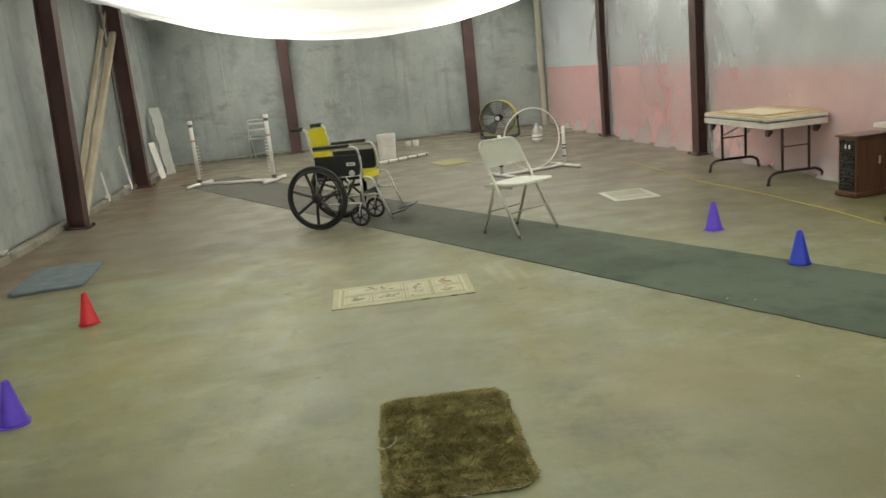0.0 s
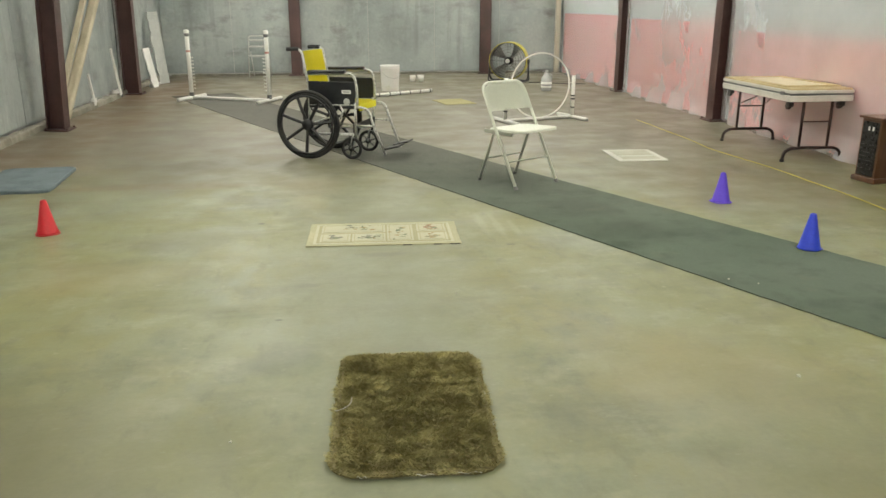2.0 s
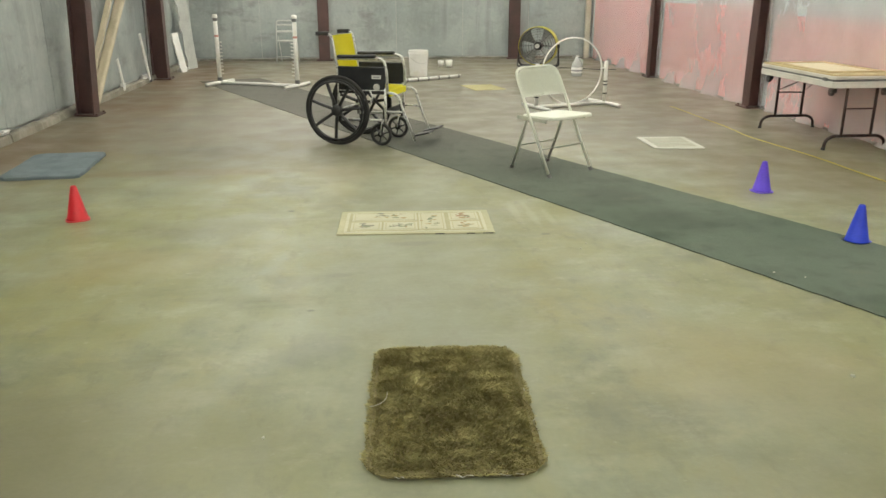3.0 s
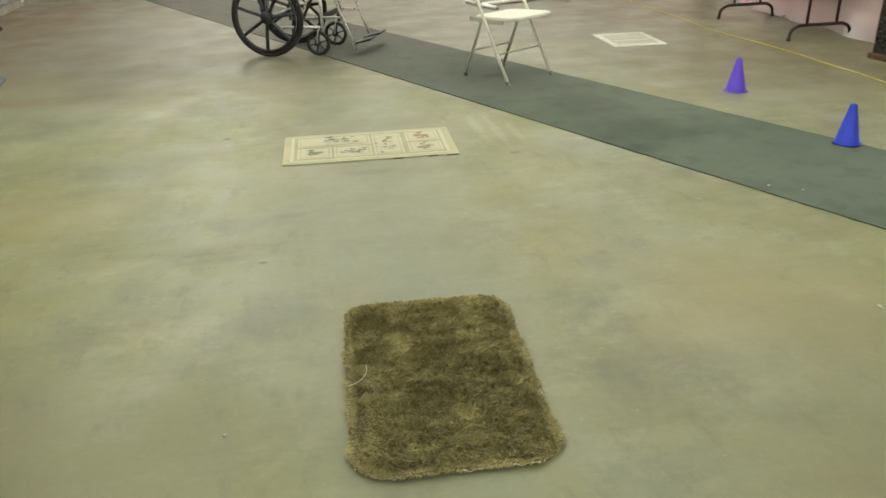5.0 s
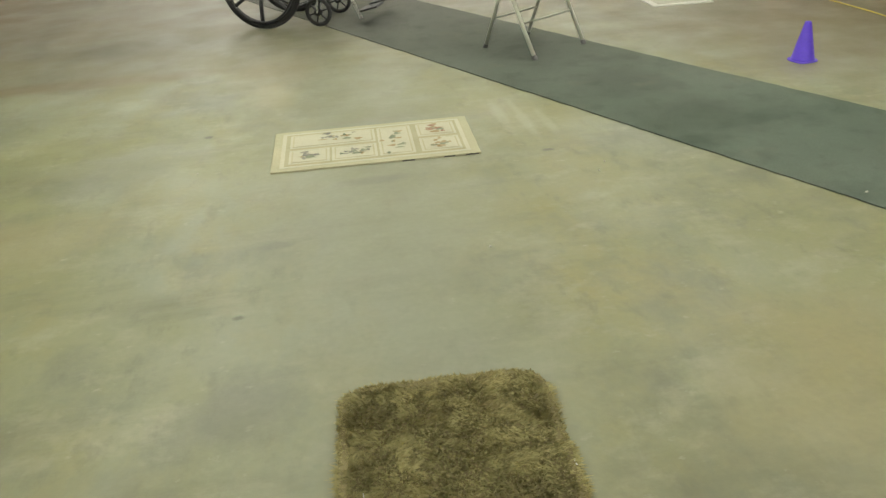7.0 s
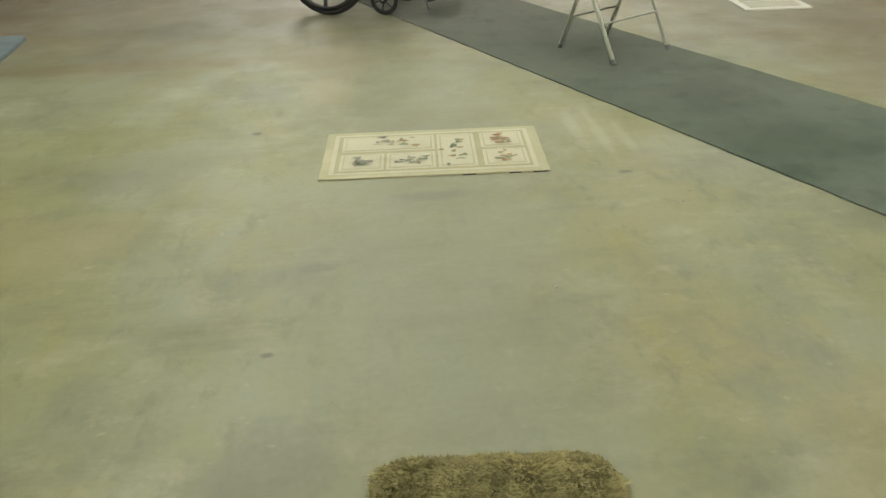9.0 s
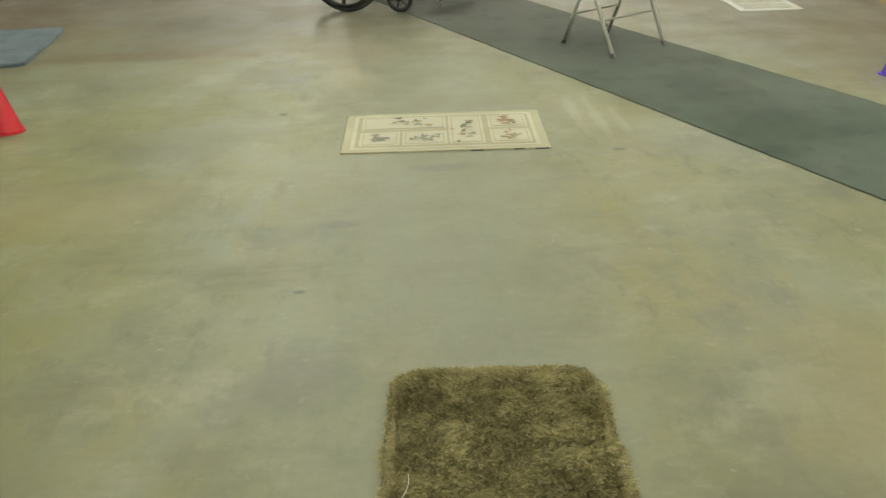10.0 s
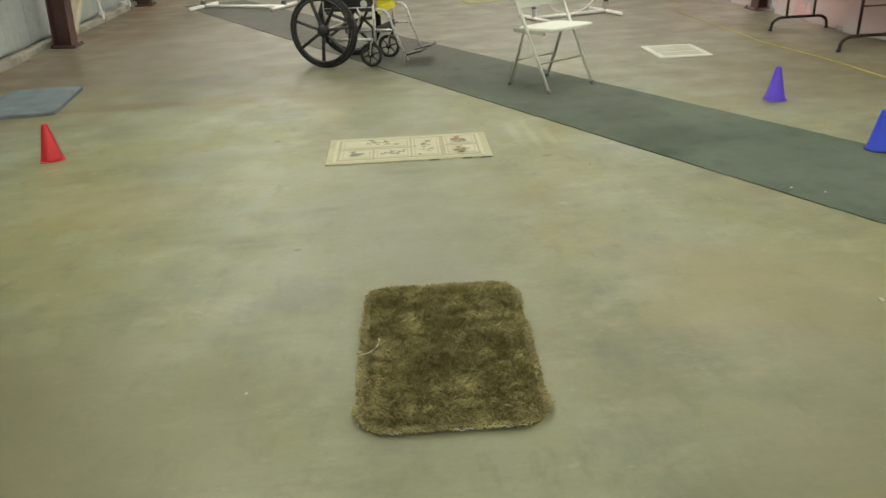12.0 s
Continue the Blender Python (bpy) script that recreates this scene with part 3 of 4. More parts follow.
def film(y0, y1, seed, amount, label, pulls):
    """Clear sheeting hung between two columns; each pull is a point (y, z, reach, count) from which creases fan out."""
    bm = bmesh.new()
    ny, nz = int((y1 - y0) / 0.016), 120
    rows = []
    for j in range(nz + 1):
        z = 0.004 + 2.7 * j / nz
        row = []
        for i in range(ny + 1):
            v = i / ny
            y = y0 + (y1 - y0) * v
            edge = math.sin(math.pi * min(1, max(0, v))) ** 0.5
            wander = noise.noise(Vector((y * 0.8, z * 0.7, seed)))
            soft = noise.noise(Vector((y * 0.9 + z * 0.8, z * 0.45 - y * 0.2, seed * 3.1)))
            out = 0.03 + amount * edge * (0.55 + 0.6 * soft)
            for py, pz, reach, count in pulls:
                dy, dz = y - py, z - pz
                dist = math.hypot(dy, dz)
                # creases sag as they run out, so that they hang like swags
                angle = math.atan2(dz + 0.16 * dy * dy, abs(dy) + 0.02)
                fade = math.exp(-(dist / reach) ** 2) * min(1.0, dist * 2.2)
                r1 = 0.5 + 0.5 * math.cos(2 * (angle * count + seed + 0.9 * wander))
                r2 = 0.5 + 0.5 * math.cos(2 * (angle * count * 2.3 + 2 * seed - 1.4 * wander))
                out += amount * edge * fade * (0.42 * r1 ** 1.3 + 0.06 * r2 ** 1.3) * (0.7 + 0.45 * noise.noise(Vector((angle * 2.0, 0.5, seed + 5))))
            out += 0.004 * edge * noise.noise(Vector((y * 3, z * 3, seed)))
            out += 0.14 * edge * max(0, 0.2 - z) * 3 * (0.6 + 0.4 * math.sin(y * 9 + seed))
            row.append(bm.verts.new((XE - 0.03 - out, y, z)))
        rows.append(row)
    for j in range(nz):
        for i in range(ny):
            bm.faces.new((rows[j][i], rows[j][i + 1], rows[j + 1][i + 1], rows[j + 1][i]))
    ob = finish("plastic_sheet", bm, FILM, smooth=True)
    if ob.data.polygons[0].normal.x > 0:
        ob.data.flip_normals()
    return tagged(ob, label, "plastic sheet", "plastic sheeting along the wall")


film(12.52, 15.95, 1.0, 0.03, "clear plastic sheet hung over pink insulation by the corner", ((12.5, 2.2, 1.6, 6),))
film(9.27, 12.36, 2.3, 0.06, "clear plastic sheet with slanting folds over pink insulation", ((9.2, 2.7, 2.3, 4),))
film(2.6, 9.07, 4.1, 0.11, "creased clear plastic sheet over pink insulation behind the table", ((9.1, 2.75, 2.6, 7), (5.2, 2.75, 2.8, 6)))

# ---- floor coverings ----
runner = thing("carpet_runner", pose(1.078, 6.774, 0.0, 0, 0, 180 - math.degrees(math.atan2(0.9003, 0.4352))), "long thin grey-green carpet runner laid diagonally on concrete", "carpet runner")
part("carpet", slab(13.2, 0.9, 0.005, 0.02, wobble=0.004, seed=5), RUNNER, runner)
for side in (-1, 1):
    part("edge_binding", tube([(-6.58 + 0.2 * i, side * (0.449 + 0.002 * math.sin(i * 1.7)), 0.003) for i in range(67)], 0.0016, 6), EDGING, runner, "dark worn edge binding")
blue_mat = finish("bath_mat", slab(0.54, 0.88, 0.024, 0.06, wobble=0.006, seed=3), BLUEMAT)
blue_mat.matrix_world = pose(-2.15, 6.67, 0, 0, 0, 4)
tagged(blue_mat, "faded blue-grey bath mat on concrete near the wall", "mat")


def shag_mat():
    t = thing("shag_mat", pose(0.421, 2.802, 0, 0, 0, -3.3), "olive-brown shaggy bath mat with rounded corners on concrete", "mat")
    w, d, r = 0.508, 0.815, 0.085
    part("backing", slab(w, d, 0.01, r, wobble=0.003, seed=9), SHAGBASE, t)
    rng = random.Random(11)
    verts, faces = [], []
    for _ in range(52000):
        x, y = rng.uniform(-w / 2, w / 2), rng.uniform(-d / 2, d / 2)
        qx, qy = max(0, abs(x) - w / 2 + r), max(0, abs(y) - d / 2 + r)
        if math.hypot(qx, qy) > r:
            continue
        edge = min(w / 2 - abs(x), d / 2 - abs(y))
        lie = 2.0 * noise.noise(Vector((x * 13, y * 15, 1.0))) + 0.9 * noise.noise(Vector((x * 37, y * 37, 4.0)))
        lean = (0.012 + 0.008 * rng.random()) * min(1.0, 0.65 + edge * 8)
        dx, dy = lean * math.sin(lie) + rng.gauss(0, 0.005), -lean * math.cos(lie) * 0.8 + rng.gauss(0, 0.005)
        if edge < 0.015:
            dx += 0.008 * (1 if x > 0 else -1) * (w / 2 - abs(x) < 0.015)
            dy += 0.008 * (1 if y > 0 else -1) * (d / 2 - abs(y) < 0.015)
        h = 0.015 + 0.008 * rng.random() + 0.004 * noise.noise(Vector((x * 16, y * 20, 7)))
        if edge < 0.02:
            h *= 0.75
        a = rng.uniform(0, math.pi)
        bx, by = 0.0026 * math.cos(a), 0.0026 * math.sin(a)
        k = len(verts)
        verts += [(x - bx, y - by, 0.006), (x + bx, y + by, 0.006), (x + dx * 0.4 + bx * 0.8, y + dy * 0.4 + by * 0.8, h * 0.65), (x + dx * 0.4 - bx * 0.8, y + dy * 0.4 - by * 0.8, h * 0.65), (x + dx, y + dy, h)]
        faces += [(k, k + 1, k + 2, k + 3), (k + 3, k + 2, k + 4)]
    me = bpy.data.meshes.new("shag")
    me.from_pydata(verts, [], faces)
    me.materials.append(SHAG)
    pile = new("shag", me)
    pile.parent = t
    pile["kind"] = "stuff"
    for x0, y0, x1, y1 in ((-0.17, -0.413, -0.14, -0.415), (-0.005, -0.414, 0.05, -0.413), (0.11, -0.413, 0.185, -0.41), (0.249, 0.075, 0.25, 0.055), (0.251, -0.13, 0.252, -0.155)):
        curl = [(x0 + (x1 - x0) * i / 8 + 0.0015 * math.sin(i * 2.1), y0 + (y1 - y0) * i / 8 + 0.002 * math.sin(i * 1.7), 0.008 + 0.003 * math.sin(i * 1.3)) for i in range(9)]
        part("backing_edge", tube(curl, 0.0015, 6, flat=0.5), LABEL, t, "frayed white backing showing at the edge")
    thread = tagged(finish("loose_thread", tube([(0.065 * math.sin(i * 0.157), 0.085 * (i / 10) ** 1.8, 0.026) for i in range(11)], 0.0008, 5), LABEL, smooth=True), "loose pale thread lying on the shag mat", "thread")
    thread.matrix_world = pose(0.165, 2.76, 0, 0, 0, 5)


shag_mat()


def printed_rug():
    t = thing("printed_rug", pose(0.445, 4.895, 0, 0, 0, -2.6), "cream kitchen rug printed with small panels and faded motifs", "rug")
    part("backing", slab(0.865, 0.462, 0.006, 0.006, wobble=0.0015, seed=2), CREAM, t)

    def flat(name, w, d, x, y, z, material, label=""):
        part(name, box((w, d, 0.0012), (x, y, z)), material, t, label)

    # dark bars stand in for shade where the front edge curls up
    for x, w in ((0.13, 0.05), (0.3, 0.045), (0.395, 0.055)):
        part("edge_shade", tube([(x - w / 2 + w * i / 6, -0.2325 - 0.0012 * math.sin(i * 1.9), 0.0022) for i in range(7)], 0.0022, 6), BLACKTAPE, t, "dark bar for the shade under the lifted rug edge")
    flat("border", 0.79, 0.4, 0, 0, 0.0066, RUGPALE, "ivory printed border")
    flat("border", 0.755, 0.365, 0, 0, 0.0074, RUGTAN, "tan printed border")
    cells = [(-0.175, 0.09, 0.37, 0.155), (-0.275, -0.09, 0.17, 0.155), (-0.085, -0.09, 0.19, 0.155), (0.095, 0.0, 0.15, 0.335), (0.28, 0.09, 0.17, 0.155), (0.28, -0.09, 0.17, 0.155)]
    kinds = [MOTIF_GREY, MOTIF_GREY, MOTIF_GREY, MOTIF_GREEN, MOTIF_RED, MOTIF_TAN]
    rng = random.Random(4)
    for (x, y, w, d), ink in zip(cells, kinds):
        flat("printed_panel", w, d, x, y, 0.0082, RUGPALE, "ivory printed panel")
        flat("printed_panel", w - 0.022, d - 0.022, x, y, 0.009, CREAM)
        flat("printed_panel", w - 0.034, d - 0.034, x, y, 0.0098, RUGPALE)
        # a faded motif of overlapping uneven blots
        for k in range(15):
            bm = bmesh.new()
            cx, cy = x + rng.gauss(0, 0.15) * w, y + rng.gauss(0, 0.17) * d
            rx, ry, ph = rng.uniform(0.006, 0.021), rng.uniform(0.005, 0.014), rng.uniform(0, 6)
            vs = []
            for i in range(16):
                a = 2 * math.pi * i / 16
                s = 1 + 0.25 * math.sin(3 * a + ph) + 0.15 * math.sin(5 * a + 2 * ph)
                vs.append(bm.verts.new((cx + rx * s * math.cos(a), cy + ry * s * math.sin(a), 0.0108 + 0.0003 * k)))
            bm.faces.new(vs)
            shade = rng.choice((ink, ink, MOTIF_TAN, MOTIF_GREEN))
            part("motif", bm, shade, t, "faded printed motif")


printed_rug()

yellow_mat = finish("floor_mat", slab(0.44, 0.6, 0.006, 0.01, seed=6), YELLOWMAT)
yellow_mat.matrix_world = pose(1.78, 11.36, 0, 0, 0, 12)
tagged(yellow_mat, "small faded yellow mat lying flat on concrete", "mat")
tray = thing("floor_panel", pose(2.792, 7.13, 0, 0, 0, -2), "cream rectangular panel with white border lying on concrete", "panel")
part("sheet", slab(0.43, 0.52, 0.008, 0.004), PANELWHITE, tray)
part("inlay", box((0.33, 0.42, 0.003), (0, 0, 0.0085)), PANEL, tray, "cream inlay")
part("rib", box((0.33, 0.02, 0.003), (0, -0.07, 0.0112)), PANELWHITE, tray)


flake_spots = ((2.06, 3.87, 0.009), (2.17, 3.79, 0.007), (1.82, 2.85, 0.016), (-0.15, 2.65, 0.008), (0.72, 3.85, 0.008), (1.26, 4.33, 0.007), (1.31, 4.41, 0.007), (-0.29, 4.78, 0.006))
for k, (fx, fy, fr) in enumerate(flake_spots):
    bm = bmesh.new()
    low = [bm.verts.new((0.75 * fr * (1 + 0.4 * math.sin(2.3 * i + k)) * math.cos(i * 1.047), fr * 0.6 * (1 + 0.3 * math.cos(3.1 * i + k)) * math.sin(i * 1.047), 0.0)) for i in range(6)]
    high = [bm.verts.new((v.co.x * 0.9, v.co.y * 0.9, 0.002 + 0.002 * (i % 2))) for i, v in enumerate(low)]
    bm.faces.new(low[::-1])
    bm.faces.new(high)
    for i in range(6):
        bm.faces.new((low[i], low[(i + 1) % 6], high[(i + 1) % 6], high[i]))
    flake = finish("paint_flake", bm, PANEL)
    flake.matrix_world = pose(fx, fy, 0.0052 if fx > 2 else 0.0005, 0, 0, 40 * k)
    tagged(flake, "tiny pale paint flake on the floor", "flake", "paint flakes")


# ---- cones ----
def cone(x, y, material, label, rz=0):
    t = thing("marker_cone", pose(x, y, 0, 0, 0, rz), label, "cone", "training cones")
    part("cone_body", lathe([(0.062, 0.006), (0.058, 0.012), (0.0165, 0.196), (0.0145, 0.2), (0.011, 0.2), (0.011, 0.19), (0.0, 0.19)], 28), material, t, smooth=True)
    part("base_flange", slab(0.132, 0.132, 0.005, 0.045), material, t)
    return t


cone(-1.5, 5.16, RED, "small red plastic cone standing on concrete", 20)
cone(2.76, 5.4, PURPLE, "small purple plastic cone beside the grey runner", 10)
cone(2.735, 4.3, BLUE, "small bright blue plastic cone on the grey runner", 30)
cone(-1.4, 3.63, PURPLE, "small purple plastic cone on open concrete", 15)


# ---- wheelchair ----
def wheelchair(m):
    w = thing("wheelchair", m, "folding wheelchair with yellow back, black arms and chrome frame", "wheelchair", size=(0.97, 0.95, 0.975))
    half = 0.225
    for s in (-1, 1):
        y = s * 0.275
        wheel = part("rear_wheel", lathe([(0.0, -0.03), (0.045, -0.03), (0.05, -0.02), (0.05, 0.02), (0.045, 0.03), (0.0, 0.03)], 20, "y", (0, y, 0.3)), BLACK, w, "black moulded mag wheel", True)
        part("tyre", tube(ring((0, y, 0.3), 0.286, "y", 56), 0.0165, 10, True), RUBBER, wheel, "black rubber tyre", True)
        part("rim", tube(ring((0, y, 0.3), 0.262, "y", 56), 0.014, 8, True), BLACK, wheel, smooth=True)
        part("push_rim", tube(ring((0, y + s * 0.035, 0.3), 0.25, "y", 56), 0.009, 8, True), BLACK, wheel, smooth=True)
        for k in range(7):
            a = 2 * math.pi * (k + 0.15) / 7
            ca, sa = math.cos(a), math.sin(a)
            part("spoke", tube([(0.04 * ca, y, 0.3 + 0.04 * sa), (0.15 * ca, y + s * 0.006, 0.3 + 0.15 * sa), (0.256 * ca, y, 0.3 + 0.256 * sa)], 0.0145, 6), BLACK, wheel)
        # caster and fork
        cy = s * 0.215
        caster = part("caster", lathe([(0.0, -0.022), (0.025, -0.022), (0.025, 0.022), (0.0, 0.022)], 14, "y", (0.385, cy, 0.1)), BLACK, w, "small black spoked caster", True)
        part("tyre", tube(ring((0.385, cy, 0.1), 0.085, "y", 32), 0.0145, 8, True), RUBBER, caster, smooth=True)
        for k in range(6):
            a = 2 * math.pi * k / 6 + 0.3
            part("spoke", tube([(0.385 + 0.02 * math.cos(a), cy, 0.1 + 0.02 * math.sin(a)), (0.385 + 0.075 * math.cos(a), cy, 0.1 + 0.075 * math.sin(a))], 0.006, 6), BLACK, caster)
        for e in (-0.027, 0.027):
            part("fork", tube(bend([(0.385, cy + e, 0.1), (0.4, cy + e, 0.2), (0.42, cy, 0.225)], 0.03), 0.007, 6), CHROME, w, smooth=True)
        part("caster_stem", tube([(0.42, cy, 0.2), (0.42, cy, 0.31)], 0.016, 10), BLACK, w)
        # side frame tubes
        fy = s * half
        part("back_cane", tube(bend([(0.0, fy, 0.2), (0.0, fy, 0.64), (-0.05, fy, 0.935), (-0.16, fy, 0.945)], 0.04), 0.0115, 10), CHROME, w, smooth=True)
        part("push_handle", tube(bend([(-0.075, fy, 0.943), (-0.13, fy, 0.944), (-0.19, fy, 0.94)], 0.02), 0.0175, 10), RUBBER, w, "black rubber grip", True)
        part("arm_frame", tube(bend([(0.0, fy, 0.735), (0.43, fy, 0.745), (0.455, fy, 0.62), (0.455, fy, 0.47)], 0.08), 0.0115, 10), CHROME, w, smooth=True)
        part("armrest_pad", box((0.36, 0.05, 0.03), (0.18, fy, 0.757), 0.012, pose(0, 0, 0, 0, -1.4, 0)), VINYL, w, "black padded armrest")
        panel = part("skirt_guard", box((0.44, 0.012, 0.23), (0.22, s * (half + 0.004), 0.56), 0.005), VINYL, w, "black vinyl skirt guard")
        if s < 0:
            part("label_plate", box((0.085, 0.002, 0.03), (0.36, s * (half + 0.012), 0.59)), LABEL, panel, "white label")
            part("label_print", box((0.06, 0.002, 0.01), (0.36, s * (half + 0.0135), 0.59)), INK, panel)
            part("badge", lathe([(0.0, 0.0), (0.03, 0.0), (0.03, 0.002), (0.0, 0.002)], 20, "y", (0.36, s * (half + 0.0125), 0.505)), ALU, panel, "oval silver badge")
        part("seat_rail", tube([(-0.01, fy, 0.47), (0.455, fy, 0.48)], 0.0115, 10), CHROME, w, smooth=True)
        part("lower_rail", tube([(0.0, fy, 0.215), (0.42, fy, 0.225)], 0.0115, 10), CHROME, w, smooth=True)
        part("front_post", tube([(0.435, fy, 0.2), (0.435, fy, 0.5)], 0.0125, 10), CHROME, w, smooth=True)
        # footrest hanger
        hang = part("footrest_hanger", tube(bend([(0.435, fy, 0.46), (0.55, fy, 0.455), (0.6, fy * 0.98, 0.3), (0.7, fy * 0.95, 0.055)], 0.06), 0.011, 10), CHROME, w, smooth=True)
        part("hanger_stay", tube([(0.44, fy, 0.3), (0.6, fy * 0.98, 0.3)], 0.009, 8), CHROME, hang, smooth=True)
        part("footplate", box((0.15, 0.17, 0.014), (0.75, fy * 0.6, 0.115), 0.005, pose(0, 0, 0, 0, -14, 0)), BLACK, hang, "black footplate")
        part("brake", tube(bend([(0.3, fy * 1.08, 0.47), (0.33, fy * 1.1, 0.42), (0.3, fy * 1.12, 0.36)], 0.03), 0.009, 8), CHROME, w, smooth=True)
        part("brake_pad", tube([(0.26, s * 0.25, 0.4), (0.26, s * 0.3, 0.4)], 0.012, 8), BLACK, w)
        part("axle_plate", box((0.05, 0.04, 0.14), (0, s * 0.24, 0.27), 0.006), BLACK, w)
    # cloth and cross braces
    bm = bmesh.new()
    rows = []
    for j in range(9):
        v = j / 8
        z = 0.475 + 0.45 * v
        x0 = 0.0 if z < 0.64 else -0.05 * (z - 0.64) / 0.295
        rows.append([bm.verts.new((x0 - 0.035 * math.sin(math.pi * i / 10) + 0.002, -half + 2 * half * i / 10, z)) for i in range(11)])
    for j in range(8):
        for i in range(10):
            bm.faces.new((rows[j][i], rows[j][i + 1], rows[j + 1][i + 1], rows[j + 1][i]))
    bmesh.ops.solidify(bm, geom=bm.faces[:], thickness=0.012)
    part("backrest", bm, YELLOW, w, "bright yellow nylon back")
    bm = bmesh.new()
    rows = [[bm.verts.new((0.01 + 0.44 * j / 8, -half + 2 * half * i / 10, 0.487 - 0.03 * math.sin(math.pi * i / 10))) for i in range(11)] for j in range(9)]
    for j in range(8):
        for i in range(10):
            bm.faces.new((rows[j][i], rows[j][i + 1], rows[j + 1][i + 1], rows[j + 1][i]))
    bmesh.ops.solidify(bm, geom=bm.faces[:], thickness=0.012)
    part("seat", bm, YELLOW, w, "bright yellow nylon seat")
    part("seat_front", box((0.012, 2 * half - 0.03, 0.055), (0.465, 0, 0.452), 0.005), YELLOW, w, "yellow seat front edge")
    part("cross_brace", tube([(0.24, -half, 0.22), (0.24, half, 0.46)], 0.012, 10), BLACK, w)
    part("cross_brace", tube([(0.27, half, 0.22), (0.27, -half, 0.46)], 0.012, 10), BLACK, w)
    part("axle", tube([(0, -0.26, 0.3), (0, 0.26, 0.3)], 0.009, 8), CHROME, w)
    part("calf_strap", box((0.008, 2 * half, 0.05), (0.445, 0, 0.3), 0.003), BLACK, w)
    return w


wheelchair(pose(0.045, 7.605, 0.0, 0, 0, -23))


# ---- steel folding chair ----
def folding_chair(m):
    c = thing("folding_chair", m, "beige steel folding chair standing open on the runner", "chair", size=(0.965, 1.017, 0.925))
    hw = 0.208
    top = bend([(0.215, -hw, 0.012), (-0.03, -hw, 0.47), (-0.195, -hw * 0.97, 0.785), (-0.195, hw * 0.97, 0.785), (-0.03, hw, 0.47), (0.215, hw, 0.012)], 0.085, 8)
    part("back_frame", tube(top, 0.0112, 10), CHAIRPAINT, c, smooth=True)
    # back panel, gently dished
    bm = bmesh.new()
    rows = []
    for j in range(7):
        z = 0.575 + 0.21 * j / 6
        x0 = -0.03 - 0.165 * (z - 0.47) / 0.315
        wide = hw + 0.002 - (0.07 * max(0, (z - 0.71) / 0.075) ** 2 if z > 0.71 else 0)
        rows.append([bm.verts.new((x0 + 0.014 - 0.012 * math.sin(math.pi * i / 12), -wide + 2 * wide * i / 12, z)) for i in range(13)])
    for j in range(6):
        for i in range(12):
            bm.faces.new((rows[j][i], rows[j][i + 1], rows[j + 1][i + 1], rows[j + 1][i]))
    bmesh.ops.solidify(bm, geom=bm.faces[:], thickness=0.006)
    bmesh.ops.recalc_face_normals(bm, faces=bm.faces[:])
    part("backrest", bm, CHAIRPAINT, c, smooth=True)
    seat = slab(0.39, 0.39, 0.022, 0.07, 0.425, at=(0.055, 0))
    bmesh.ops.rotate(seat, verts=seat.verts, cent=(0.05, 0, 0.44), matrix=Matrix.Rotation(math.radians(-3), 3, "Y"))
    part("seat", seat, CHAIRPAINT, c)
    for s in (-1, 1):
        y = s * (hw - 0.026)
        part("rear_leg", tube(bend([(-0.055, y, 0.44), (-0.12, y, 0.25), (-0.215, y, 0.012)], 0.02), 0.011, 10), CHAIRLEG, c, smooth=True)
        part("seat_rail", box((0.3, 0.012, 0.03), (0.0, s * (hw - 0.012), 0.418), 0.003), CHAIRLEG, c)
        part("foot_cap", tube([(0.208, s * hw, 0.024), (0.221, s * hw, 0.0)], 0.015, 10), GREYTAPE, c, "grey rubber foot")
        part("foot_cap", tube([(-0.208, y, 0.024), (-0.223, y, 0.0)], 0.014, 10), GREYTAPE, c, "grey rubber foot")
    part("front_stretcher", tube([(0.115, -hw, 0.2), (0.115, hw, 0.2)], 0.007, 8), CHAIRLEG, c, smooth=True)
    part("rear_stretcher", tube([(-0.14, -hw + 0.026, 0.195), (-0.14, hw - 0.026, 0.195)], 0.007, 8), CHAIRLEG, c, smooth=True)
    return c


folding_chair(pose(1.52, 6.189, 0.005, 0, 0, -58))


# ---- jumps ----
def bar_jump(m):
    j = thing("bar_jump", m, "white PVC pipe jump frame with peg cups", "jump", size=(1, 1, 0.9))
    half = 0.61
    part("ground_bar", tube([(-half, 0, 0.03), (half, 0, 0.03)], 0.024, 12), PVC, j, smooth=True)
    for s in (-1, 1):
        x = s * half
        part("foot", tube([(x, -0.33, 0.03), (x, 0.33, 0.03)], 0.03, 12), PVC, j, smooth=True)
        post = part("post", tube([(x, 0, 0.05), (x, 0, 1.02)], 0.028, 12), PVC, j, smooth=True)
        part("coupling", tube([(x, 0, 0.05), (x, 0, 0.11)], 0.033, 12), GREYTAPE, post, "grey coupling")
        part("cap", lathe([(0.034, 1.0), (0.036, 1.01), (0.036, 1.045), (0.03, 1.055), (0.0, 1.058)], 14, at=(x, 0, 0)), PVC, post, smooth=True)
        part("collar", tube([(x, 0, 0.955), (x, 0, 1.0)], 0.031, 12), GREYTAPE, post, "grey collar")
        part("tape_band", tube([(x, 0, 0.72), (x, 0, 0.75)], 0.0295, 12), REDTAPE, post, "red tape band")
        for k in range(10):
            z = 0.17 + 0.052 * k
            part("peg", tube([(x - s * 0.022, 0, z), (x - s * 0.07, 0, z + 0.006)], 0.009, 8), PVC, post)
    return j


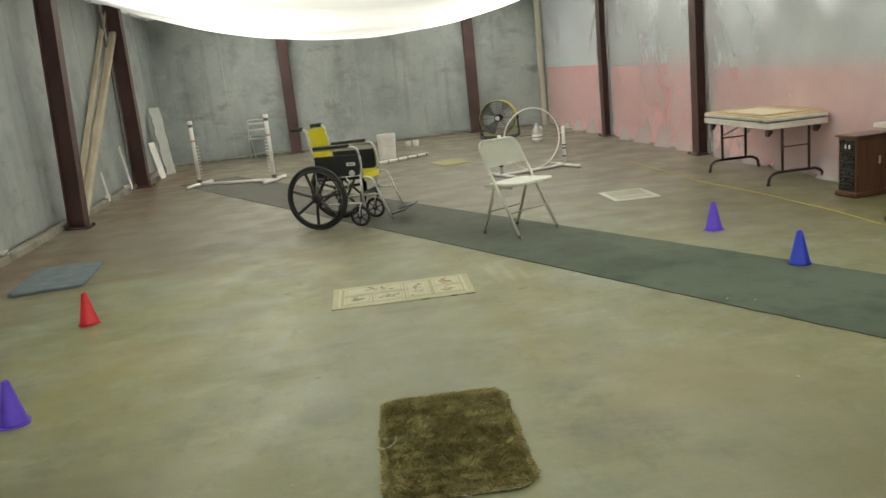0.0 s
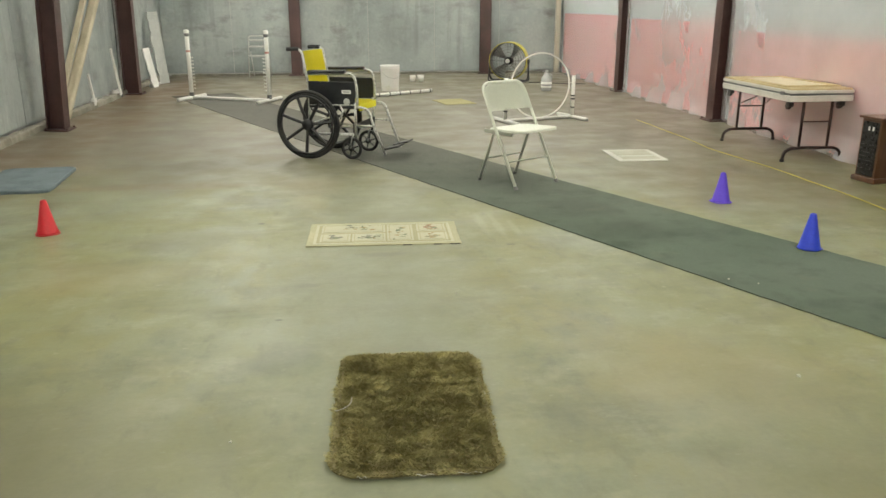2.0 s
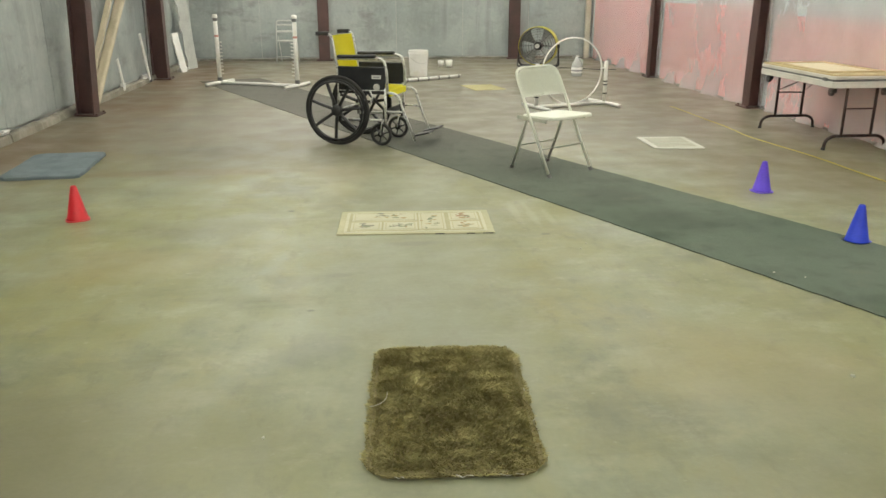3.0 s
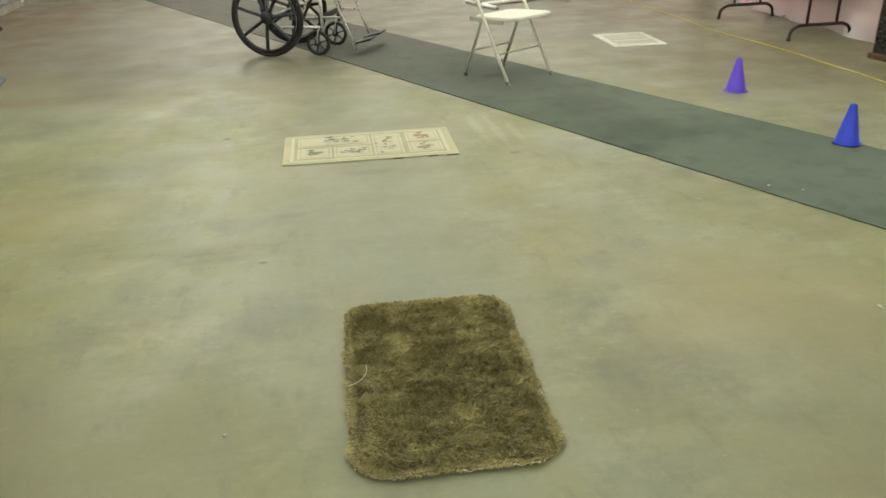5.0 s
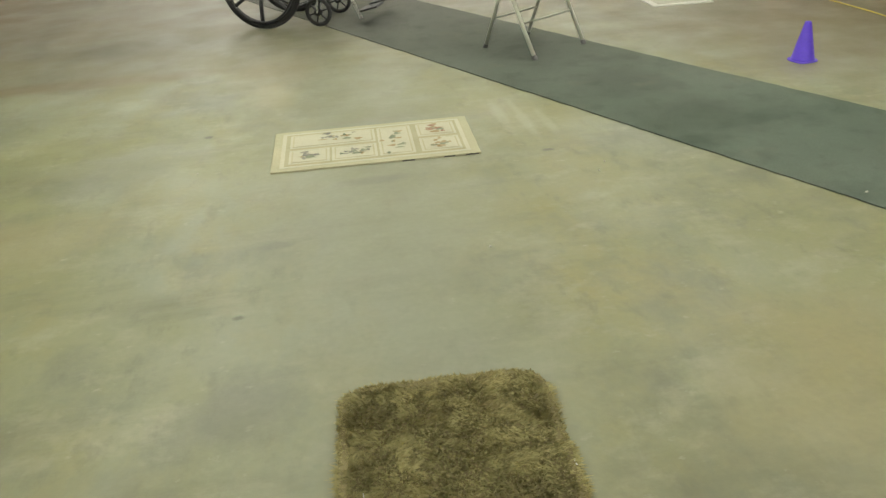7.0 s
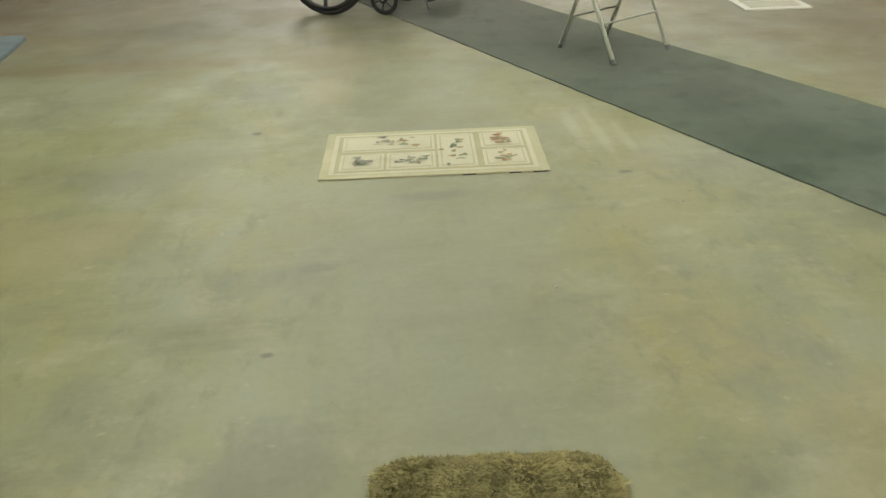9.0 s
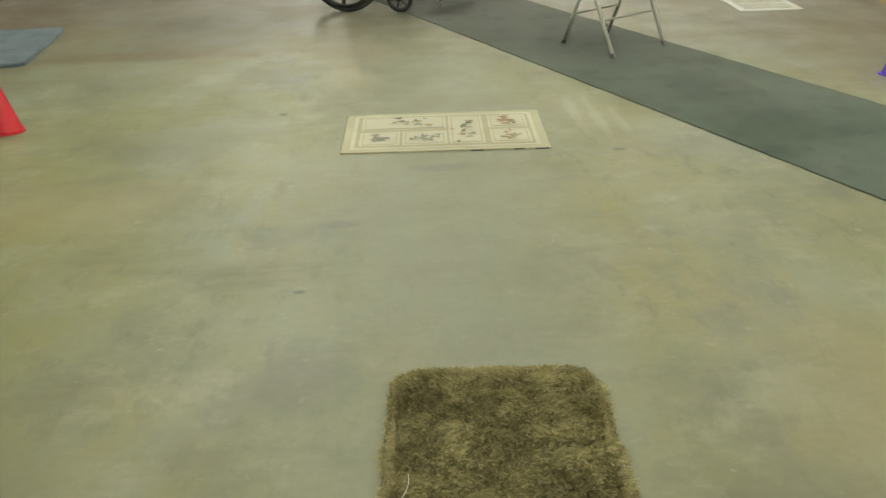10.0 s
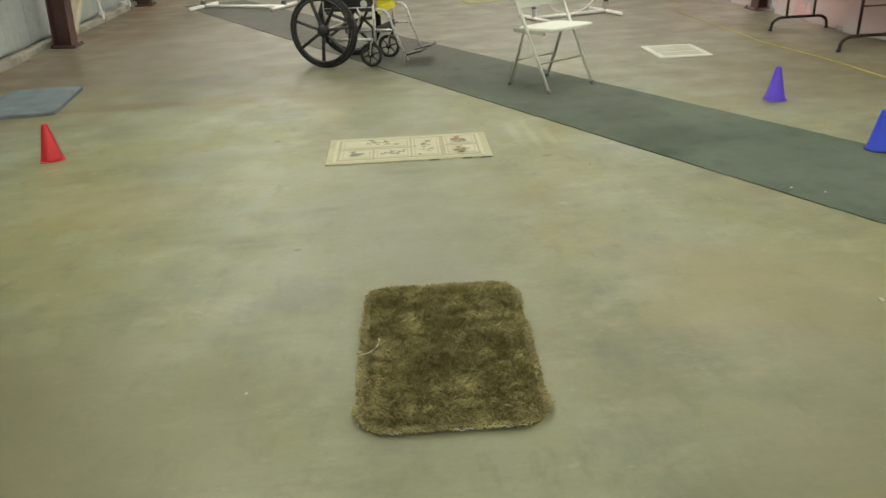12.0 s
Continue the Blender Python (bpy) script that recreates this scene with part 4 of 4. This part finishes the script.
bar_jump(pose(-1.285, 11.89, 0, 0, 0, -24))


def hoop_jump(m):
    h = thing("hoop_jump", m, "white hoop jump on PVC pipe stand with black bands", "hoop", size=(1, 1, 0.93))
    half = 0.45
    part("ground_bar", tube([(-half, 0, 0.024), (half, 0, 0.024)], 0.021, 12), PVC, h, smooth=True)
    part("hoop", tube(ring((0, 0, 0.425), 0.39, "y", 64), 0.0095, 8, True), PVC, h, "white plastic hoop", True)
    for s in (-1, 1):
        x = s * half
        part("foot", tube([(x, -0.3, 0.022), (x, 0.3, 0.022)], 0.022, 12), PVC, h, smooth=True)
        post = part("post", tube([(x, 0, 0.03), (x, 0, 0.53)], 0.022, 12), PVC, h, smooth=True)
        for z in (0.13, 0.235, 0.275):
            part("tape_band", tube([(x, 0, z), (x, 0, z + 0.018)], 0.0235, 12), BLACKTAPE, post, "black tape band")
        part("clip", tube([(x, 0, 0.445), (x - s * 0.07, 0, 0.445)], 0.01, 8), PVC, post)
    return h


hoop_jump(pose(2.5, 9.42, 0, 0, 0, 18))

pole = thing("striped_pole", pose(1.2, 12.4, 0, 0, 0, 33), "white PVC pole with dark bands lying on the floor", "pole")
part("pipe", tube([(-0.62, 0, 0.026), (0.5, 0, 0.026)], 0.025, 12), PVC, pole, smooth=True)
for k in range(6):
    part("tape_band", tube([(-0.5 + 0.19 * k, 0, 0.026), (-0.48 + 0.19 * k, 0, 0.026)], 0.0262, 12), GREYTAPE, pole, "dark tape band")


# ---- folding table with boards on it ----
def leg_set(table, y, x0, x1, top):
    leg = part("leg_frame", tube(bend([(x0, y, 0.0), (x0 + 0.01, y, 0.08), (x0 + 0.07, y, 0.115), (x1 - 0.07, y, 0.115), (x1 - 0.01, y, 0.08), (x1, y, 0.0)], 0.05), 0.0135, 10), BROWNSTEEL, table, "dark brown steel leg frame", True)
    w = x1 - x0
    for f in (0.26, 0.74):
        part("upright", tube([(x0 + f * w, y, 0.11), (x0 + f * w, y, top)], 0.0125, 10), BROWNSTEEL, leg, smooth=True)
    part("cross_bar", tube([(x0 + 0.26 * w, y, top * 0.66), (x0 + 0.74 * w, y, top * 0.66)], 0.006, 8), BROWNSTEEL, leg)
    for x in (x0, x1):
        part("foot_cap", lathe([(0.016, 0.0), (0.018, 0.004), (0.016, 0.022), (0.0, 0.022)], 10, at=(x, y, 0)), BLACK, leg)


def folding_table():
    t = thing("folding_table", pose(0, 0, 0), "low folding table with white layered edge and brown steel legs", "table")
    x0, x1, y0, y1 = 3.9, 4.48, 6.63, 7.85
    cx, cy = (x0 + x1) / 2, (y0 + y1) / 2
    part("tabletop", slab(x1 - x0, y1 - y0, 0.05, 0.03, 0.51, at=(cx, cy)), TABLEWHITE, t)
    part("edge_band", slab(x1 - x0 - 0.014, y1 - y0 - 0.014, 0.017, 0.03, 0.56, at=(cx, cy)), GREYTAPE, t, "dark groove between the layers")
    part("tabletop", slab(x1 - x0, y1 - y0, 0.026, 0.03, 0.577, at=(cx, cy)), TABLEWHITE, t)
    part("surface", slab(x1 - x0 - 0.02, y1 - y0 - 0.02, 0.012, 0.03, 0.603, at=(cx, cy)), TABLETAN, t, "tan worn board surface")
    for x in (x0 + 0.06, x1 - 0.06):
        for y in (y0 + 0.09, y1 - 0.09):
            part("bracket", box((0.04, 0.06, 0.05), (x, y, 0.487), 0.008), BLACK, t, "black corner bracket")
            part("bracket", lathe([(0.0, -0.012), (0.03, -0.012), (0.03, 0.012), (0.0, 0.012)], 12, "x", (x, y + 0.02, 0.465)), BLACK, t)
    leg_set(t, 7.79, 3.93, 4.46, 0.51)
    leg_set(t, 6.69, 3.93, 4.46, 0.51)
    part("stay", tube([(4.05, 7.79, 0.35), (4.13, 7.42, 0.51)], 0.006, 6), BROWNSTEEL, t)
    part("stay", tube([(4.33, 7.79, 0.35), (4.25, 7.42, 0.51)], 0.006, 6), BROWNSTEEL, t)
    part("clip", box((0.004, 0.06, 0.028), (x0 - 0.001, y0 + 0.12, 0.57)), GREYTAPE, t, "small grey clip")
    f = thing("cardboard_frame", pose(4.19, 7.25, 0.615), "flat tan cardboard tray lying on the folding table", "tray")
    part("base", box((0.46, 0.9, 0.004), (0, 0, 0.002)), CARD, f)
    for sx in (-1, 1):
        part("rim", box((0.05, 0.92, 0.012), (sx * 0.23, 0, 0.006), 0.003), TABLETAN, f)
    for sy in (-1, 1):
        part("rim", box((0.41, 0.05, 0.012), (0, sy * 0.435, 0.006), 0.003), TABLETAN, f)


folding_table()


def heater_cabinet():
    h = thing("heater_cabinet", pose(4.22, 5.88, 0, 0, 0, 8), "small walnut-veneer heater cabinet with black grille front", "heater")
    part("cabinet_body", box((0.32, 0.19, 0.44), (0.06, 0, 0.25), 0.005), WOOD, h)
    part("top_board", box((0.36, 0.23, 0.018), (0.06, 0, 0.479), 0.006), WOOD, h)
    part("plinth", box((0.36, 0.23, 0.04), (0.06, 0, 0.02), 0.01), WOOD, h)
    g = part("front_grille", box((0.008, 0.155, 0.4), (-0.103, 0, 0.25), 0.002), GRILLE, h, "black grille panel")
    for k in range(7):
        part("slat", box((0.006, 0.13, 0.008), (-0.11, 0, 0.1 + 0.03 * k)), GRILLE, g)
    for k in range(2):
        part("display_digit", box((0.002, 0.016, 0.03), (-0.108, 0.012 - 0.04 * k, 0.4)), LABEL, g, "pale display mark")
    part("catch", box((0.018, 0.006, 0.06), (0.12, -0.097, 0.28), 0.002), BRASS, h, "brass catch")
    c = thing("power_cord", pose(0, 0, 0), "black power cord coiled on the floor by the heater", "cord")
    part("cord", tube([(4.36 + 0.07 * math.cos(i * 0.5) + 0.004 * i, 5.62 + 0.06 * math.sin(i * 0.5), 0.01 + 0.0015 * i) for i in range(40)], 0.006, 6), BLACK, c, smooth=True)


heater_cabinet()


def side_table():
    t = thing("side_table", pose(0, 0, 0), "second low folding table with pale grey top", "table")
    part("tabletop", slab(0.4, 1.3, 0.03, 0.03, 0.57, at=(4.33, 4.95)), TABLEGREY, t)
    leg_set(t, 5.2, 4.17, 4.5, 0.57)
    leg_set(t, 4.5, 4.17, 4.5, 0.57)


side_table()
stand = thing("floor_stand", pose(3.92, 4.95, 0), "black floor stand with a flared round base", "stand")
part("base", lathe([(0.13, 0.0), (0.13, 0.02), (0.1, 0.05), (0.085, 0.12), (0.08, 0.3), (0.0, 0.3)], 24), BLACK, stand, smooth=True)
part("pole", tube([(0, 0, 0.28), (0, 0, 0.5)], 0.03, 12), BLACK, stand)

cord_line = [(3.62, 9.3), (3.64, 8.5), (3.63, 7.9), (3.61, 7.4), (3.66, 6.8), (3.72, 6.2), (3.73, 5.6), (3.71, 5.0), (3.74, 4.3), (3.85, 3.6)]
cord_points = []
for (ax, ay), (bx, by) in zip(cord_line, cord_line[1:]):
    for k in range(6):
        f = k / 6
        cord_points.append((ax + (bx - ax) * f + 0.008 * math.sin((ay + (by - ay) * f) * 5), ay + (by - ay) * f, 0.0042))
extension = thing("extension_cord", pose(0, 0, 0), "long yellow extension cord lying along the floor", "cord")
part("cord", tube(cord_points, 0.0036, 8), CORD, extension, smooth=True)


# ---- far end ----
def bucket():
    b = thing("bucket", pose(1.01, 12.98, 0, 0, 0, 20), "white plastic pail standing on the floor", "bucket")
    part("shell", lathe([(0.128, 0.0), (0.132, 0.004), (0.148, 0.33), (0.156, 0.33), (0.156, 0.345), (0.15, 0.35), (0.151, 0.385), (0.146, 0.388), (0.142, 0.385), (0.125, 0.01), (0.0, 0.008)], 40), BUCKET, b)
    part("rib", tube(ring((0, 0, 0.3), 0.149, "z", 32), 0.004, 6, True), BUCKET, b)
    part("handle", tube([(0.157 * math.cos(a), -0.157 * math.sin(a), 0.325 - 0.13 * math.sin(a)) for a in [math.pi * i / 16 for i in range(17)]], 0.003, 6), ALU, b, "thin wire handle", True)


bucket()
for cx, cy, r, h, lab in ((1.5, 14.5, 0.055, 0.1, "small white cup on the floor by the end wall"), (1.64, 14.46, 0.06, 0.11, "white plastic cup beside another cup")):
    cup = finish("cup", lathe([(r * 0.8, 0.0), (r, h), (r * 0.93, h), (r * 0.75, 0.006), (0.0, 0.006)], 20), PVC, smooth=True)
    cup.matrix_world = pose(cx, cy, 0)
    tagged(cup, lab, "cup", "cups on the floor")


def drum_fan():
    f = thing("drum_fan", pose(3.14, 14.2, 0, 0, 0, -25), "large yellow drum fan with black stand and grille", "fan", size=(0.95, 0.95, 0.91))
    c = (0, 0, 0.39)
    part("shroud", lathe([(0.337, -0.1), (0.345, -0.105), (0.35, -0.09), (0.345, 0.0), (0.35, 0.09), (0.345, 0.105), (0.337, 0.1), (0.338, 0.0), (0.337, -0.1)], 48, "y", c, caps=False), FANYELLOW, f, "yellow steel shroud", True)
    part("liner", lathe([(0.334, -0.097), (0.331, 0.0), (0.334, 0.097)], 48, "y", c, caps=False), GREYTAPE, f, "dark inside of the shroud", True)
    bpart = part("motor", lathe([(0.0, -0.09), (0.05, -0.09), (0.07, -0.06), (0.075, 0.08), (0.0, 0.09)], 20, "y", c), BLACK, f)
    part("badge", lathe([(0.0, -0.108), (0.042, -0.108), (0.042, -0.102), (0.0, -0.102)], 24, "y", c), ALU, f, "silver hub badge")
    for k in range(4):
        a = math.pi / 2 * k + 0.9
        bm = bmesh.new()
        vs = []
        for r, sweep, tw in ((0.07, 0.28, 0.03), (0.2, 0.36, 0.045), (0.31, 0.4, 0.04)):
            vs.append([bm.verts.new((r * math.cos(a - sweep), -tw, 0.39 + r * math.sin(a - sweep))), bm.verts.new((r * math.cos(a), 0, 0.39 + r * math.sin(a))), bm.verts.new((r * math.cos(a + sweep), tw, 0.39 + r * math.sin(a + sweep)))])
        for p, q in zip(vs, vs[1:]):
            for i in range(2):
                bm.faces.new((p[i], p[i + 1], q[i + 1], q[i]))
        bmesh.ops.solidify(bm, geom=bm.faces[:], thickness=0.003)
        part("blade", bm, BLADE, bpart, "grey metal blade")
    for side in (-0.1, 0.1):
        g = part("guard", tube(ring((0, side, 0.39), 0.33, "y", 40), 0.004, 6, True), BLACK, f, "black wire guard")
        for r in (0.06, 0.11, 0.16, 0.21, 0.26, 0.3):
            part("guard_ring", tube(ring((0, side, 0.39), r, "y", 36), 0.0017, 4, True), BLACK, g)
        for k in range(8):
            a = math.pi * k / 4
            part("guard_spoke", tube([(0.05 * math.cos(a), side, 0.39 + 0.05 * math.sin(a)), (0.33 * math.cos(a), side, 0.39 + 0.33 * math.sin(a))], 0.0025, 4), BLACK, g)
    st = part("stand", tube(bend([(-0.36, 0, 0.4), (-0.37, 0, 0.1), (-0.35, -0.12, 0.02), (0.35, -0.12, 0.02), (0.37, 0, 0.1), (0.36, 0, 0.4)], 0.06), 0.016, 10), BLACK, f, "black tube stand", True)
    part("rear_foot", tube(bend([(-0.37, 0, 0.14), (-0.35, 0.14, 0.02), (0.35, 0.14, 0.02), (0.37, 0, 0.14)], 0.05), 0.016, 10), BLACK, f)
    part("pivot_knob", lathe([(0.0, 0.34), (0.035, 0.345), (0.035, 0.385), (0.0, 0.39)], 14, "x", (0, 0, 0.39)), BLACK, f)
    lead = thing("power_cord", pose(0, 0, 0), "black fan power cord lying on the floor", "cord")
    part("cord", tube([(3.45 + 0.11 * i, 13.95 - 0.05 * i + 0.06 * math.sin(i * 0.9), 0.007) for i in range(9)], 0.006, 6), BLACK, lead, smooth=True)


drum_fan()


def jug():
    j = thing("water_jug", pose(3.42, 12.68, 0), "clear plastic gallon jug with a white label", "jug")
    part("bottle", lathe([(0.07, 0.0), (0.082, 0.01), (0.082, 0.17), (0.07, 0.21), (0.03, 0.265), (0.022, 0.275), (0.022, 0.29), (0.0, 0.29)], 24), JUG, j, smooth=True)
    part("label_band", lathe([(0.0835, 0.05), (0.0835, 0.135)], 24, caps=False), LABEL, j, "white paper label")
    part("label_print", lathe([(0.0842, 0.075), (0.0842, 0.1)], 24, caps=False), INK, j)
    part("cap", lathe([(0.026, 0.287), (0.026, 0.31), (0.0, 0.312)], 16), LABEL, j)
    part("grip", tube(bend([(0.03, 0, 0.26), (0.085, 0, 0.24), (0.082, 0, 0.16)], 0.03), 0.011, 8), JUG, j, smooth=True)


jug()


def step_ladder():
    s = thing("step_stool", pose(-1.2, 15.62, 0, 0, 0, -8), "folding aluminium step stool against the end wall", "step stool", size=(0.95, 1, 0.92))
    hw = 0.19
    part("front_rail", tube(bend([(-hw, -0.12, 0.0), (-hw, 0.02, 0.8), (hw, 0.02, 0.8), (hw, -0.12, 0.0)], 0.05), 0.012, 8), ALU, s, smooth=True)
    for x in (-hw + 0.02, hw - 0.02):
        part("rear_leg", tube([(x, 0.22, 0.0), (x, 0.02, 0.5)], 0.011, 8), ALU, s, smooth=True)
    for z, d in ((0.72, 0.1), (0.6, 0.12), (0.42, 0.2)):
        part("step", box((2 * hw - 0.02, d, 0.03), (0, 0.0 - (0.72 - z) * 0.15, z), 0.005), ALU, s)
    part("crossbar", tube([(-hw, -0.1, 0.12), (hw, -0.1, 0.12)], 0.008, 8), ALU, s)


step_ladder()

# ---- wall panels and curb ----
rng = random.Random(21)


def panel_mesh(name, w, h, seed):
    """A thin sheet, slightly bowed."""
    bm = bmesh.new()
    nx, nz = 14, 12
    rows = [[bm.verts.new((w * (i / nx - 0.5), -0.03 * math.sin(math.pi * i / nx) * (0.5 + noise.noise(Vector((seed, j * 0.35, i * 0.2)))), h * j / nz)) for i in range(nx + 1)] for j in range(nz + 1)]
    for j in range(nz):
        for i in range(nx):
            bm.faces.new((rows[j][i], rows[j][i + 1], rows[j + 1][i + 1], rows[j + 1][i]))
    back = [bm.verts.new((x, 0.014, z)) for x, z in ((-w / 2, 0), (w / 2, 0), (w / 2, h), (-w / 2, h))]
    bm.faces.new(back[::-1])
    bm.faces.new([back[0], back[1], *rows[0][::-1]])
    bm.faces.new([back[2], back[3], *rows[-1]])
    bm.faces.new([back[3], back[0], *[r[0] for r in rows]])
    bm.faces.new([back[1], back[2], *[r[-1] for r in rows[::-1]]])
    me = bpy.data.meshes.new(name)
    bm.to_mesh(me)
    bm.free()
    me.materials.append(WALL)
    return me


sheets = [panel_mesh("wall_panel", 1.19, 2.9, 3.7 * k + 5.3) for k in range(4)]
wide_sheets = [panel_mesh("wall_panel", 1.254, 2.9, 2.9 * k + 1) for k in range(4)]
for k in range(17):
    ob = new("wall_panel", sheets[k % 4])
    ob.parent = wall_west
    ob.matrix_world = pose(XW - 0.006, YS + 0.5 + 1.2 * k, 0.1, 0, 0.0, 90)
for k in range(6):
    ob = new("wall_panel", wide_sheets[(k + 1) % 4])
    ob.parent = wall_north
    ob.matrix_world = pose(XW + 0.63 + 1.264 * k, YN + 0.006, 0.05, 0, 0, 0)
bit = bpy.data.meshes.new("curb_block")
b0 = bmesh.new()
line = []
for i in range(19):
    y = -0.585 + 0.065 * i
    hh, dd = 0.072 + 0.018 * noise.noise(Vector((y * 7, 1, 0))), 0.05 + 0.02 * noise.noise(Vector((y * 9, 5, 0)))
    line.append([b0.verts.new(q) for q in ((-0.05, y, 0), (dd - 0.02, y, 0), (dd - 0.026, y, hh * 0.8), (dd - 0.04, y, hh), (-0.05, y, hh))])
for p, q in zip(line, line[1:]):
    for i in range(5):
        b0.faces.new((p[i], p[(i + 1) % 5], q[(i + 1) % 5], q[i]))
b0.faces.new(line[0])
b0.faces.new(line[-1][::-1])
bmesh.ops.recalc_face_normals(b0, faces=b0.faces)
b0.to_mesh(bit)
b0.free()
bit.materials.append(CURB)
for k in range(17):
    ob = new("curb_block", bit)
    ob.parent = wall_west
    ob.matrix_world = pose(XW + 0.05 + rng.uniform(-0.008, 0.008), YS + 0.55 + 1.18 * k, 0, 0, 0, rng.uniform(-0.5, 0.5))
for k in range(6):
    ob = new("curb_block", bit)
    ob.parent = wall_north
    ob.matrix_world = pose(XW + 0.7 + 1.18 * k, YN - 0.02 + rng.uniform(-0.008, 0.008), -0.04, 0, 0, 90)
